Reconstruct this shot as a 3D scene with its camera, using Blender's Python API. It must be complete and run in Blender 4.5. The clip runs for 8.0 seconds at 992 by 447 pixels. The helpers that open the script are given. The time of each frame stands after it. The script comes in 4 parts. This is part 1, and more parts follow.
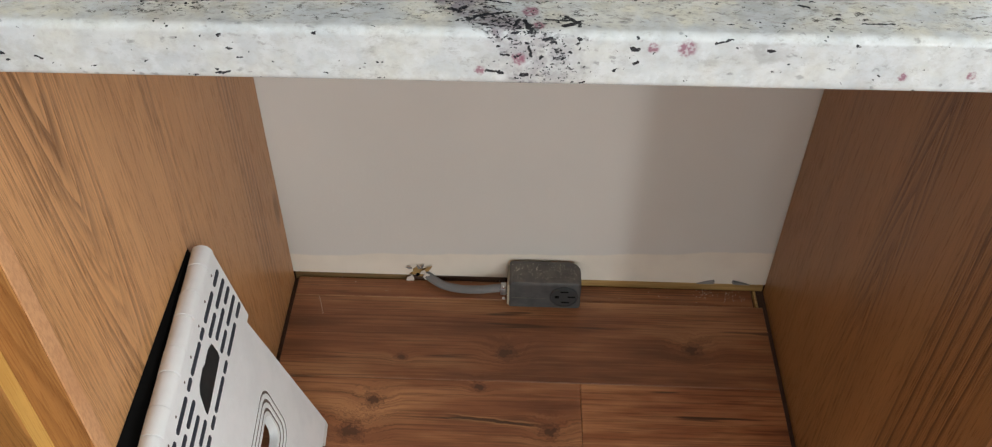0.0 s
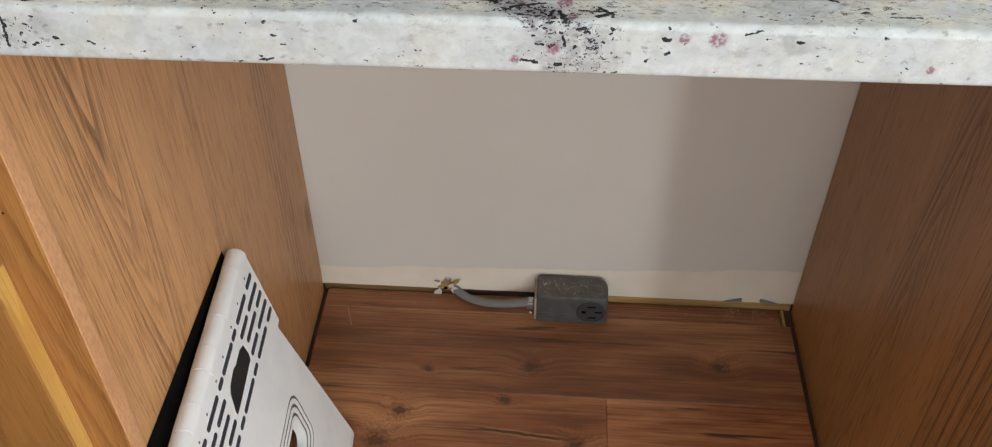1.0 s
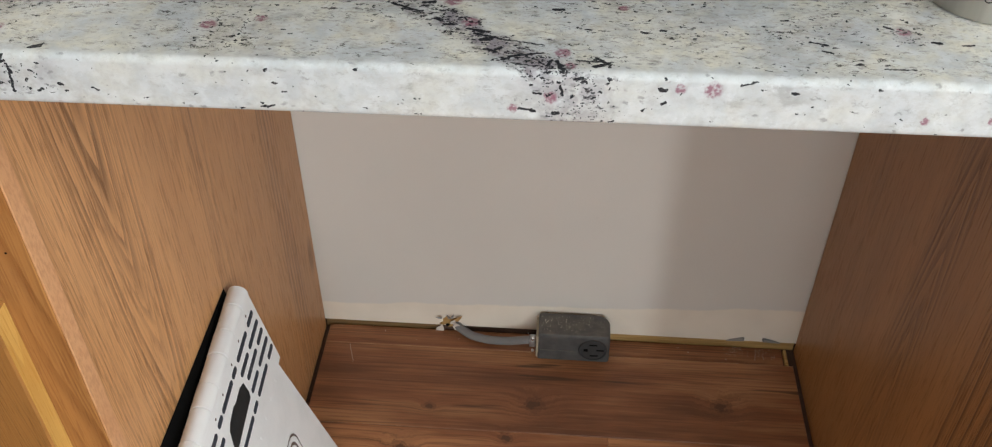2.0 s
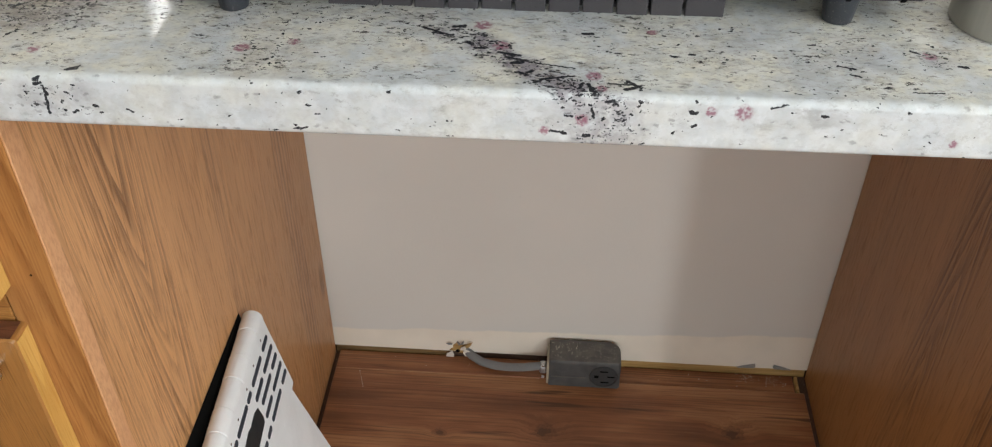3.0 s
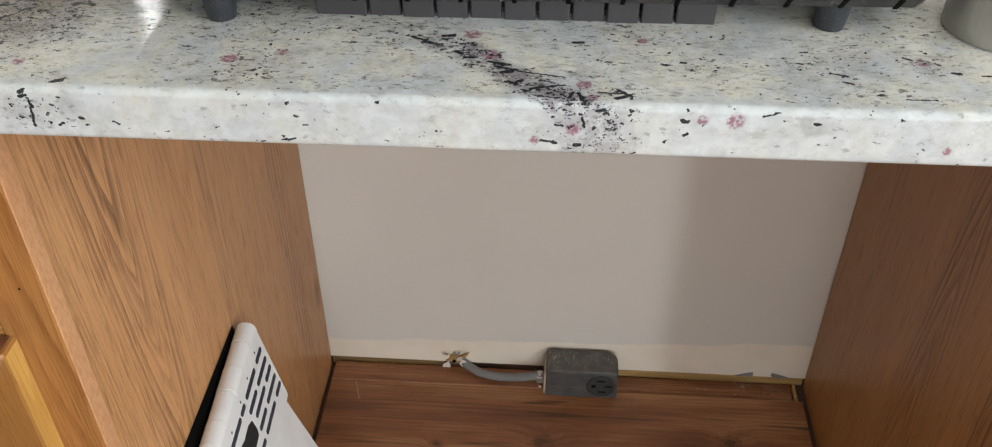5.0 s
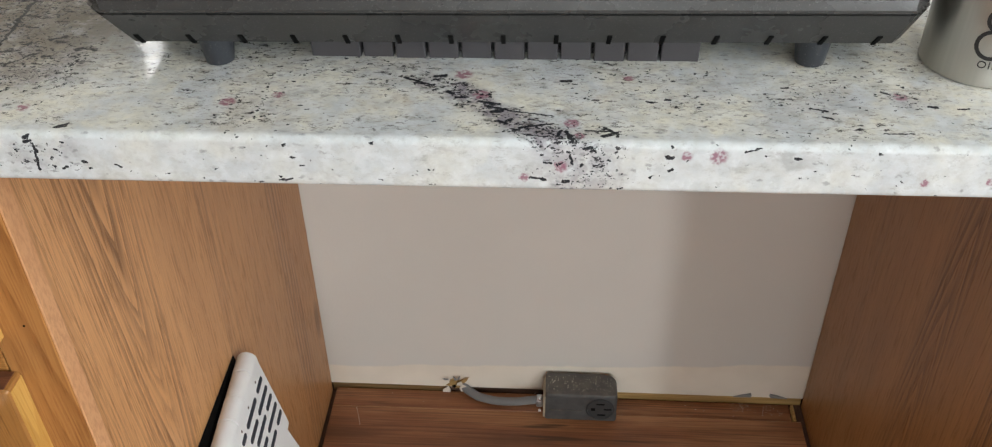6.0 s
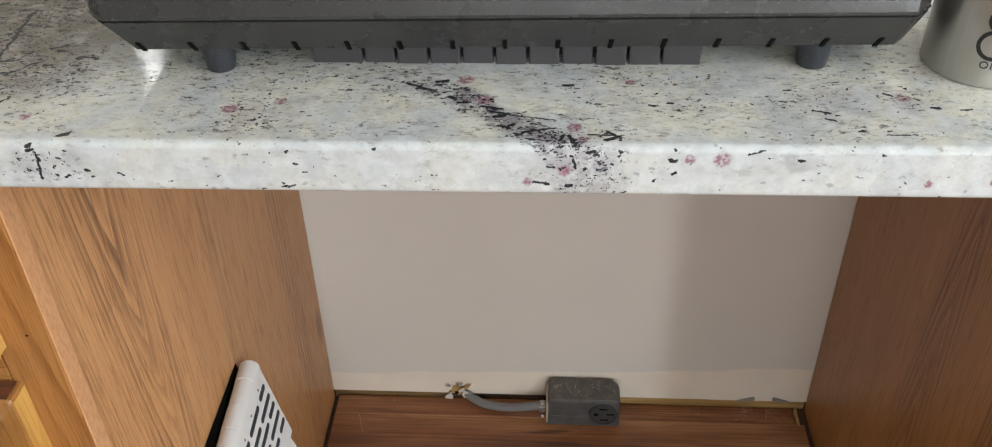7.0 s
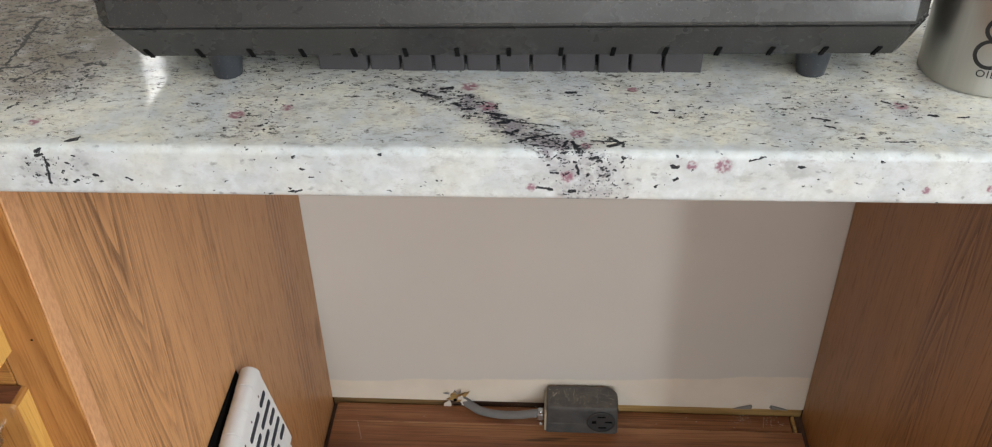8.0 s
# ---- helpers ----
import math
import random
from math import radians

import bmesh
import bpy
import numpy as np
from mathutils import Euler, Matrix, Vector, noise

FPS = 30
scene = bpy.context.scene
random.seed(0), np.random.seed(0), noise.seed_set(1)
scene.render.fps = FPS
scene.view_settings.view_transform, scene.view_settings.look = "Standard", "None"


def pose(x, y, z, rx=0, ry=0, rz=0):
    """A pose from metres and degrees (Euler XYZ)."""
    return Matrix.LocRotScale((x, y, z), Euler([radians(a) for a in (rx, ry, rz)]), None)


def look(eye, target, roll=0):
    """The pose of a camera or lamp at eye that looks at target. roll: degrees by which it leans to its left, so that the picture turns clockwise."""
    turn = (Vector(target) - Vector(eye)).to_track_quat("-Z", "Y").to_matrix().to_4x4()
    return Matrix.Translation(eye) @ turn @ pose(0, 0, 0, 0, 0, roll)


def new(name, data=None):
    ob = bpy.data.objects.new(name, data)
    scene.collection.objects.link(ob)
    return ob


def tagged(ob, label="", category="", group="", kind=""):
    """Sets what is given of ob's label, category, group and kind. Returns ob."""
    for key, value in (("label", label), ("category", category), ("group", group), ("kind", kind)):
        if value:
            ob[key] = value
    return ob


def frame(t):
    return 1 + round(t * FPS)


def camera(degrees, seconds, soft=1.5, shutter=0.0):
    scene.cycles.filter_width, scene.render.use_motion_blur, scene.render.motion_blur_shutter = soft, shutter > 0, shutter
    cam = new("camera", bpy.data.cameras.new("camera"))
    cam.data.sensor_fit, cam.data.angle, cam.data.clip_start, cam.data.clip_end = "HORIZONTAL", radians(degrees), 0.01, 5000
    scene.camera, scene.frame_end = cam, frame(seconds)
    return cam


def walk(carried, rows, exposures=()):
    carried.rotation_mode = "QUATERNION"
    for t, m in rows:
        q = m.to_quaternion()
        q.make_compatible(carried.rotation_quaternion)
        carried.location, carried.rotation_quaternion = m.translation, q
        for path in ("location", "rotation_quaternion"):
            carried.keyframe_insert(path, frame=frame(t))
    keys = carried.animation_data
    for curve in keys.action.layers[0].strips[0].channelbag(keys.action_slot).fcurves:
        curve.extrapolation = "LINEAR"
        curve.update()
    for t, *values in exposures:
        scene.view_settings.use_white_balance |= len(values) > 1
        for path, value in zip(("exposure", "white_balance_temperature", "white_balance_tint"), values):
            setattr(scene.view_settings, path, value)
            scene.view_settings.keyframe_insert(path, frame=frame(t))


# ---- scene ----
cam = camera(54.0, 8.0, 1.15)
PATH = [
    (0, (-0.024, -0.407, 1.182), (-0.063, 1.012, -0.227), 0.5),
    (0.5, (-0.027, -0.422, 1.178), (-0.114, 1.006, -0.22), -1.0),
    (1, (-0.026, -0.431, 1.174), (-0.121, 1.026, -0.193), -0.1),
    (1.5, (-0.018, -0.426, 1.182), (-0.122, 1.053, -0.16), 0.0),
    (3, (-0.038, -0.434, 1.181), (-0.15, 1.104, -0.092), 0.1),
    (3.5, (-0.04, -0.432, 1.18), (-0.152, 1.114, -0.084), 0.1),
    (4, (-0.037, -0.43, 1.178), (-0.149, 1.116, -0.086), 0.2),
    (4.5, (-0.033, -0.429, 1.177), (-0.147, 1.12, -0.083), 0.1),
    (4.7, (-0.035, -0.428, 1.176), (-0.147, 1.119, -0.087), -0.0),
    (6, (-0.029, -0.435, 1.194), (-0.141, 1.141, -0.033), -1.0),
    (6.5, (-0.029, -0.435, 1.192), (-0.142, 1.146, -0.028), -1.4),
    (7, (-0.031, -0.435, 1.193), (-0.143, 1.149, -0.024), -1.5),
    (7.5, (-0.033, -0.435, 1.197), (-0.142, 1.158, -0.007), -1.5),
    (8, (-0.035, -0.442, 1.195), (-0.139, 1.154, -0.006), -1.2),
]
walk(cam, [(t, look(eye, target, roll)) for t, eye, target, roll in PATH], [(0, -0.08), (1.5, -0.02), (4.5, 0.0), (8, 0.03)])

# ---------------------------------------------------------------- light
world = bpy.data.worlds.new("world")
scene.world = world
world.use_nodes = True
wn = world.node_tree.nodes
sky = wn.new("ShaderNodeTexSky")
sky.sky_type = "NISHITA"
sky.sun_disc = False
sky.sun_elevation = radians(38)
sky.sun_rotation = radians(200)
wn["Background"].inputs[1].default_value = 0.12
world.node_tree.links.new(sky.outputs[0], wn["Background"].inputs[0])


DAY = (0.92, 0.98, 1.0)
Y0W, X1W = -3.0, 2.4


def opening_lamp(name, x0, x1, z0, z1, y, power, colour, turn):
    """Light that stands in a wall opening (a window or the added slit) and shines into the room."""
    d = bpy.data.lights.new(name, "AREA")
    d.shape, d.size, d.size_y, d.energy, d.color = "RECTANGLE", x1 - x0, z1 - z0, power, colour
    ob = new(name, d)
    mid = (x0 + x1) / 2
    ob.matrix_world = pose(y, mid, (z0 + z1) / 2, 90, 0, turn) if turn == 90 else pose(mid, y, (z0 + z1) / 2, 90, 0, turn)
    return ob


opening_lamp("window_daylight", 1.42, 1.64, 0.75, 2.05, (Y0W - 0.02), 31.0, DAY, 0)
opening_lamp("window_daylight", -0.15, 0.66, 1.05, 2.25, (Y0W - 0.02), 24.0, DAY, 0)
opening_lamp("window_daylight", -2.20, -0.30, 1.05, 2.28, (X1W + 0.02), 72.0, DAY, 90)
# unseen slit lamp, added to throw the bright streak onto the granite
opening_lamp("window_daylight", -0.555, -0.525, 1.10, 1.345, 0.656, 0.2, (1.0, 1.0, 1.0), 180)


# ---------------------------------------------------------------- materials
W, D, TOP, LOW = 0.381, 0.652, 0.915, 0.8832  # half the gap, the wall, the slab's top and underside


class Nodes:
    """A short way to write a node material."""

    def __init__(self, name, rough=0.5, metal=0.0, ior=1.45):
        self.mat = bpy.data.materials.new(name)
        self.mat.use_nodes = True
        self.t = self.mat.node_tree
        self.b = self.t.nodes["Principled BSDF"]
        self.b.inputs["Roughness"].default_value = rough
        self.b.inputs["Metallic"].default_value = metal
        self.b.inputs["IOR"].default_value = ior
        self.co = self.t.nodes.new("ShaderNodeTexCoord").outputs["Object"]

    def put(self, socket, v):
        if hasattr(v, "is_output"):
            self.t.links.new(v, socket)
        elif isinstance(v, tuple) and len(v) == 3 and socket.type == "RGBA":
            socket.default_value = (*v, 1)
        else:
            socket.default_value = v

    def m(self, op, a, b=0.0, c=0.0):
        n = self.t.nodes.new("ShaderNodeMath")
        n.operation = op
        for s, v in zip(n.inputs, (a, b, c)):
            self.put(s, v)
        return n.outputs[0]

    def xyz(self, v=None):
        n = self.t.nodes.new("ShaderNodeSeparateXYZ")
        self.put(n.inputs[0], v or self.co)
        return n.outputs

    def vec(self, x, y, z):
        n = self.t.nodes.new("ShaderNodeCombineXYZ")
        for s, v in zip(n.inputs, (x, y, z)):
            self.put(s, v)
        return n.outputs[0]

    def scaled(self, sx, sy, sz, v=None, off=(0, 0, 0), rot=(0, 0, 0)):
        n = self.t.nodes.new("ShaderNodeMapping")
        self.put(n.inputs[0], v or self.co)
        n.inputs["Scale"].default_value = (sx, sy, sz)
        n.inputs["Location"].default_value = off
        n.inputs["Rotation"].default_value = rot
        return n.outputs[0]

    def noise(self, scale, detail=3.0, rough=0.5, v=None, dist=0.0, colour=False):
        n = self.t.nodes.new("ShaderNodeTexNoise")
        self.put(n.inputs["Vector"], v or self.co)
        self.put(n.inputs["Scale"], scale)
        n.inputs["Detail"].default_value = detail
        n.inputs["Roughness"].default_value = rough
        n.inputs["Distortion"].default_value = dist
        return n.outputs["Color" if colour else "Fac"]

    def voronoi(self, scale, v=None, feature="F1", rnd=1.0, out="Distance"):
        n = self.t.nodes.new("ShaderNodeTexVoronoi")
        n.feature = feature
        self.put(n.inputs["Vector"], v or self.co)
        n.inputs["Scale"].default_value = scale
        n.inputs["Randomness"].default_value = rnd
        return n.outputs[out]

    def band(self, v, lo, hi, a=0.0, b=1.0):
        n = self.t.nodes.new("ShaderNodeMapRange")
        n.interpolation_type = "SMOOTHSTEP"
        for s, x in zip(n.inputs, (v, lo, hi, a, b)):
            self.put(s, x)
        return n.outputs[0]

    def mix(self, f, a, b, mode="MIX"):
        n = self.t.nodes.new("ShaderNodeMix")
        n.data_type = "RGBA"
        n.blend_type = mode
        self.put(n.inputs[0], f)
        self.put(n.inputs[6], a)
        self.put(n.inputs[7], b)
        return n.outputs[2]

    def ramp(self, f, *stops):
        n = self.t.nodes.new("ShaderNodeValToRGB")
        e = n.color_ramp.elements
        while len(e) < len(stops):
            e.new(0.5)
        for s, (p, c) in zip(e, stops):
            s.position, s.color = p, (*c, 1)
        self.put(n.inputs[0], f)
        return n.outputs[0]

    def random(self):
        return self.t.nodes.new("ShaderNodeObjectInfo").outputs["Random"]

    def per_line(self, v, seed=0.0):
        """A random value for each whole step of v."""
        n = self.t.nodes.new("ShaderNodeTexWhiteNoise")
        n.noise_dimensions = "1D"
        self.put(n.inputs["W"], self.m("ADD", self.m("FLOOR", v), seed))
        return n.outputs["Value"]

    def near(self, p, v=None):
        n = self.t.nodes.new("ShaderNodeVectorMath")
        n.operation = "DISTANCE"
        self.put(n.inputs[0], v or self.co)
        n.inputs[1].default_value = p
        return n.outputs["Value"]

    def moved(self, amount, scale):
        """Coordinates stirred by noise."""
        a = self.t.nodes.new("ShaderNodeVectorMath")
        a.operation = "MULTIPLY_ADD"
        self.put(a.inputs[0], self.noise(scale, 2, colour=True))
        a.inputs[1].default_value = (amount,) * 3
        b = self.t.nodes.new("ShaderNodeVectorMath")
        b.operation = "SUBTRACT"
        self.put(b.inputs[0], self.co)
        b.inputs[1].default_value = (amount / 2,) * 3
        self.put(a.inputs[2], b.outputs[0])
        return a.outputs[0]

    def bump(self, h, depth, strength=1.0):
        n = self.t.nodes.new("ShaderNodeBump")
        n.inputs["Distance"].default_value = depth
        n.inputs["Strength"].default_value = strength
        self.put(n.inputs["Height"], h)
        self.t.links.new(n.outputs[0], self.b.inputs["Normal"])

    def done(self, colour, rough=None):
        self.put(self.b.inputs["Base Color"], colour)
        if rough is not None:
            self.put(self.b.inputs["Roughness"], rough)
        return self.mat


def oak(name, across, along, centre, light, dark, lines=16.0, heart=1.0, rough=0.38, fine=1.0, seed=0.0, stain=None):
    """Oak veneer: arched figure round a heart line, growth lines beside it, pores along the grain."""
    n = Nodes(name, rough)
    p = n.xyz()
    a, l = p["XYZ".index(across)], p["XYZ".index(along)]
    v = n.vec(n.m("ADD", a, seed), n.m("MULTIPLY", l, 0.13), seed)
    wob = n.noise(16.0, 3, 0.5, v)
    big = n.noise(5.0, 2, 0.45, v)
    d = n.m("ABSOLUTE", n.m("SUBTRACT", n.m("ADD", a, n.m("MULTIPLY", n.m("SUBTRACT", big, 0.5), 0.07)), centre))
    arch = n.m("MULTIPLY", n.m("POWER", n.m("ADD", d, 0.002), 1.1), 2.6)
    val = n.m("ADD", n.m("SUBTRACT", n.m("MULTIPLY", l, 0.30 * heart), arch), n.m("MULTIPLY", wob, 0.07))
    lv = n.m("MULTIPLY", val, lines)
    saw = n.m("FRACT", lv)
    rise = n.m("ADD", 0.25, n.m("MULTIPLY", n.per_line(lv, 3.3), 0.5))
    growth = n.m("MULTIPLY", n.band(saw, rise, 0.92), n.band(saw, 1.0, 0.94))
    growth = n.m("MULTIPLY", growth, n.band(n.per_line(lv), 0.0, 1.0, 0.35, 1.0))
    fade = n.band(n.noise(6.0, 3, 0.6, n.vec(n.m("ADD", a, seed + 9.0), n.m("MULTIPLY", l, 0.3), seed)), 0.42, 0.62, 0.06, 0.85)
    straight = n.m("ADD", n.m("MULTIPLY", a, 2.2), n.m("MULTIPLY", l, 0.03))
    lv2 = n.m("MULTIPLY", n.m("ADD", straight, n.m("ADD", n.m("MULTIPLY", wob, 0.10), n.m("MULTIPLY", big, 0.25))), 165.0 * fine)
    saw2 = n.m("FRACT", lv2)
    thin = n.m("MULTIPLY", n.m("MULTIPLY", n.band(saw2, 0.1, 0.8), n.band(saw2, 1.0, 0.85)), n.band(n.noise(9.0, 2, 0.5, v), 0.3, 0.65, 0.3, 0.72))
    thin = n.m("MINIMUM", n.m("MULTIPLY", thin, n.band(n.per_line(lv2, 7.7), 0.0, 0.9, 0.3, 1.7)), 1.0)
    pores = n.noise(1.0, 3, 0.65, n.vec(n.m("MULTIPLY", a, 560.0 * fine), n.m("MULTIPLY", l, 24.0), n.m("MULTIPLY", a, 90.0)))
    pore = n.band(pores, 0.48, 0.66)
    dk = n.m("MAXIMUM", n.m("MULTIPLY", growth, fade), thin)
    figure = n.m("MULTIPLY", n.m("MULTIPLY", n.band(saw, 0.35, 0.9), n.band(saw, 1.0, 0.95)), n.band(d, 0.085, 0.04))
    dk = n.m("MAXIMUM", dk, figure)
    dk = n.m("MULTIPLY", dk, n.m("ADD", 0.65, n.m("MULTIPLY", pore, 0.35)))
    base = n.mix(n.noise(3.5, 4, 0.6, v), light, tuple(0.78 * c for c in light))
    c = n.mix(n.m("MULTIPLY", dk, 0.95), base, dark)
    c = n.mix(n.m("MULTIPLY", pore, 0.45), c, dark)
    if stain:
        c = n.mix(n.band(n.near(stain, n.scaled(1, 1, 0.35)), 0.016, 0.006, 0, 0.6), c, dark)
    n.bump(n.m("ADD", pore, growth), 0.0004, 0.25)
    return n.done(c, n.band(pore, 0, 1, rough, rough + 0.15))


def oak_panel(name, heart, climb, light, dark, groups, leaves, rough=0.36, seed=0.0, stain=None, weak=0.45):
    """A veneered side: flat-sawn arches round a heart line, and groups of growth lines where the leaves meet.
    groups: (place, half width, strength); leaves: (place, tone on the far side)."""
    n = Nodes(name, rough)
    p = n.xyz()
    y, z = p[1], p[2]
    v = n.vec(n.m("ADD", y, seed), n.m("MULTIPLY", z, 0.16), seed)
    big = n.m("SUBTRACT", n.noise(4.5, 2, 0.45, v), 0.5)
    wob = n.m("SUBTRACT", n.noise(17.0, 3, 0.55, v), 0.5)
    ys = n.m("ADD", y, n.m("MULTIPLY", big, 0.022))
    d = n.m("ABSOLUTE", n.m("SUBTRACT", n.m("ADD", ys, n.m("MULTIPLY", z, 0.012)), heart))
    arch = n.m("MULTIPLY", n.m("POWER", n.m("ADD", d, 0.001), 1.5), 45.0)
    field = n.m("ADD", n.m("SUBTRACT", n.m("MULTIPLY", z, climb), arch), n.m("MULTIPLY", wob, n.band(d, 0.02, 0.1, 0.06, 0.30)))
    lv = n.m("ADD", n.m("MULTIPLY", field, 10.0), 0.12)
    saw = n.m("FRACT", lv)
    rise = n.m("ADD", n.band(d, 0.03, 0.07, 0.10, 0.42), n.m("MULTIPLY", n.per_line(lv, 3.3), 0.28))
    line = n.m("MULTIPLY", n.band(saw, rise, 0.95), n.band(saw, 1.0, 0.95))
    line = n.m("MULTIPLY", line, n.band(n.per_line(lv), 0.0, 0.9, 0.45, 1.0))
    lv4 = n.m("MULTIPLY", n.m("ADD", field, n.m("MULTIPLY", wob, 0.05)), 23.0)
    saw4 = n.m("FRACT", lv4)
    thin = n.m("MULTIPLY", n.m("MULTIPLY", n.band(saw4, 0.3, 0.9), n.band(saw4, 1.0, 0.9)), n.per_line(lv4, 7.7))
    lvb = n.m("MULTIPLY", lv, 0.21)
    sawb = n.m("FRACT", lvb)
    bold = n.m("MULTIPLY", n.m("MULTIPLY", n.band(sawb, n.m("ADD", 0.35, n.m("MULTIPLY", n.per_line(lvb, 5.1), 0.3)), 0.93), n.band(sawb, 1.0, 0.93)), n.band(d, 0.07, 0.11))
    mask = weak
    for c, w, k in groups:
        off = n.m("ABSOLUTE", n.m("SUBTRACT", n.m("ADD", ys, n.m("MULTIPLY", wob, 0.012)), c))
        mask = n.m("MAXIMUM", mask, n.band(off, w, w * 0.45, 0.0, k))
    drift = n.band(n.noise(5.0, 3, 0.6, n.vec(n.m("ADD", y, seed + 9.0), n.m("MULTIPLY", z, 0.35), seed)), 0.35, 0.62, 0.65, 1.0)
    mask = n.m("MULTIPLY", mask, drift)
    pores = n.noise(1.0, 3, 0.65, n.vec(n.m("MULTIPLY", y, 360.0), n.m("MULTIPLY", z, 20.0), n.m("MULTIPLY", y, 90.0)))
    pore = n.band(pores, 0.50, 0.66)
    ragged = n.band(n.noise(1.0, 2, 0.6, n.vec(n.m("MULTIPLY", y, 300.0), n.m("MULTIPLY", z, 9.0), 2.0)), 0.35, 0.6, 0.55, 1.0)
    dk = n.m("MULTIPLY", line, n.m("MULTIPLY", ragged, n.band(d, 0.05, 0.085, 1.0, 0.9)))
    dk = n.m("MAXIMUM", dk, n.m("MULTIPLY", bold, n.band(mask, 0.5, 0.9, 0.25, 1.0)))
    dk = n.m("MULTIPLY", n.m("MAXIMUM", dk, n.m("MULTIPLY", n.m("MULTIPLY", thin, ragged), 1.0)), mask)
    base = n.mix(n.band(n.noise(2.6, 4, 0.6, v), 0.3, 0.7), light, tuple(0.86 * c for c in light))
    for c, tone in leaves:
        edge = n.band(n.m("ADD", ys, n.m("MULTIPLY", wob, 0.004)), c - 0.006, c + 0.006, 0.0, 1.0)
        base = n.mix(edge, base, n.mix(1.0, base, (tone, tone * 0.985, tone * 0.97), "MULTIPLY"))
    hue = n.noise(1.0, 3, 0.6, n.vec(n.m("MULTIPLY", y, 38.0), n.m("MULTIPLY", z, 2.2), seed))
    base = n.mix(n.band(hue, 0.42, 0.66, 0.0, 0.22), base, tuple(0.35 * a + 0.65 * b for a, b in zip(light, dark)))
    c = n.mix(n.m("MULTIPLY", dk, 0.92), base, dark)
    c = n.mix(n.m("MULTIPLY", pore, n.m("ADD", 0.25, n.m("MULTIPLY", mask, 0.30))), c, dark)
    if stain:
        c = n.mix(n.band(n.near(stain, n.scaled(1, 1, 0.35)), 0.016, 0.006, 0, 0.6), c, dark)
    n.bump(n.m("ADD", pore, dk), 0.0004, 0.3)
    return n.done(c, n.band(pore, 0, 1, rough, rough + 0.12))


OAK_L = oak_panel("oak_panel_left", 0.165, 1.0, (0.665, 0.347, 0.149), (0.165, 0.070, 0.024),
                  ((0.152, 0.07, 1.0), (0.095, 0.06, 0.75), (0.333, 0.036, 1.0), (0.27, 0.06, 0.6), (0.545, 0.05, 0.85)),
                  ((0.245, 0.95), (0.352, 0.93), (0.548, 0.95)), stain=(-0.381, 0.630, 0.0596))
# right side's oak is darkened: the shade it stands in is part of the colour
OAK_R = oak_panel("oak_panel_right_shaded", 0.333, -1.0, (0.46, 0.226, 0.082), (0.12, 0.045, 0.014),
                  ((0.155, 0.085, 1.0), (0.333, 0.050, 1.0), (0.535, 0.030, 0.8)),
                  ((0.245, 0.93), (0.40, 0.94)), seed=3.7)
OAK_FRAME = oak("oak_frame", "X", "Z", -0.36, (0.46, 0.215, 0.068), (0.24, 0.09, 0.024), 22.0, rough=0.3, seed=1.3)
OAK_RAIL = oak("oak_rail", "Z", "X", 0.72, (0.46, 0.215, 0.06), (0.22, 0.085, 0.02), 22.0, rough=0.3, seed=2.1)
OAK_DOOR = oak("oak_door", "X", "Z", -0.52, (0.39, 0.18, 0.05), (0.19, 0.082, 0.02), 18.0, rough=0.28, seed=5.2)
# the door's oak made lighter: side light on its edges, put into the colour
OAK_EDGE_LIT = oak("oak_edge_lit", "Y", "Z", 0.03, (0.72, 0.43, 0.12), (0.50, 0.26, 0.06), 14.0, rough=0.3, seed=8.4)
OAK_END = oak("oak_end_grain", "Y", "X", 0.03, (0.20, 0.075, 0.035), (0.08, 0.03, 0.015), 40.0, rough=0.5, seed=6.1)


def side_wood():
    n = Nodes("oak_raw_side", 0.55)
    g = n.noise(380, 4, 0.7, n.scaled(1, 1, 0.3))
    s = n.noise(9, 3)
    c = n.mix(n.band(g, 0.4, 0.66, 0, 0.6), (0.64, 0.345, 0.17), (0.44, 0.21, 0.095))
    c = n.mix(n.band(s, 0.4, 0.7, 0, 0.4), c, (0.52, 0.25, 0.11))
    n.bump(g, 0.0004, 0.4)
    return n.done(c)


def in_stone(x, y, z):
    """A mark's place in the slab: on its top, or (y = 0) on its front edge."""
    return (x, y + 0.0035, z) if y > 0 else (x, 0.0, min(z + 0.0027, TOP - 0.001))


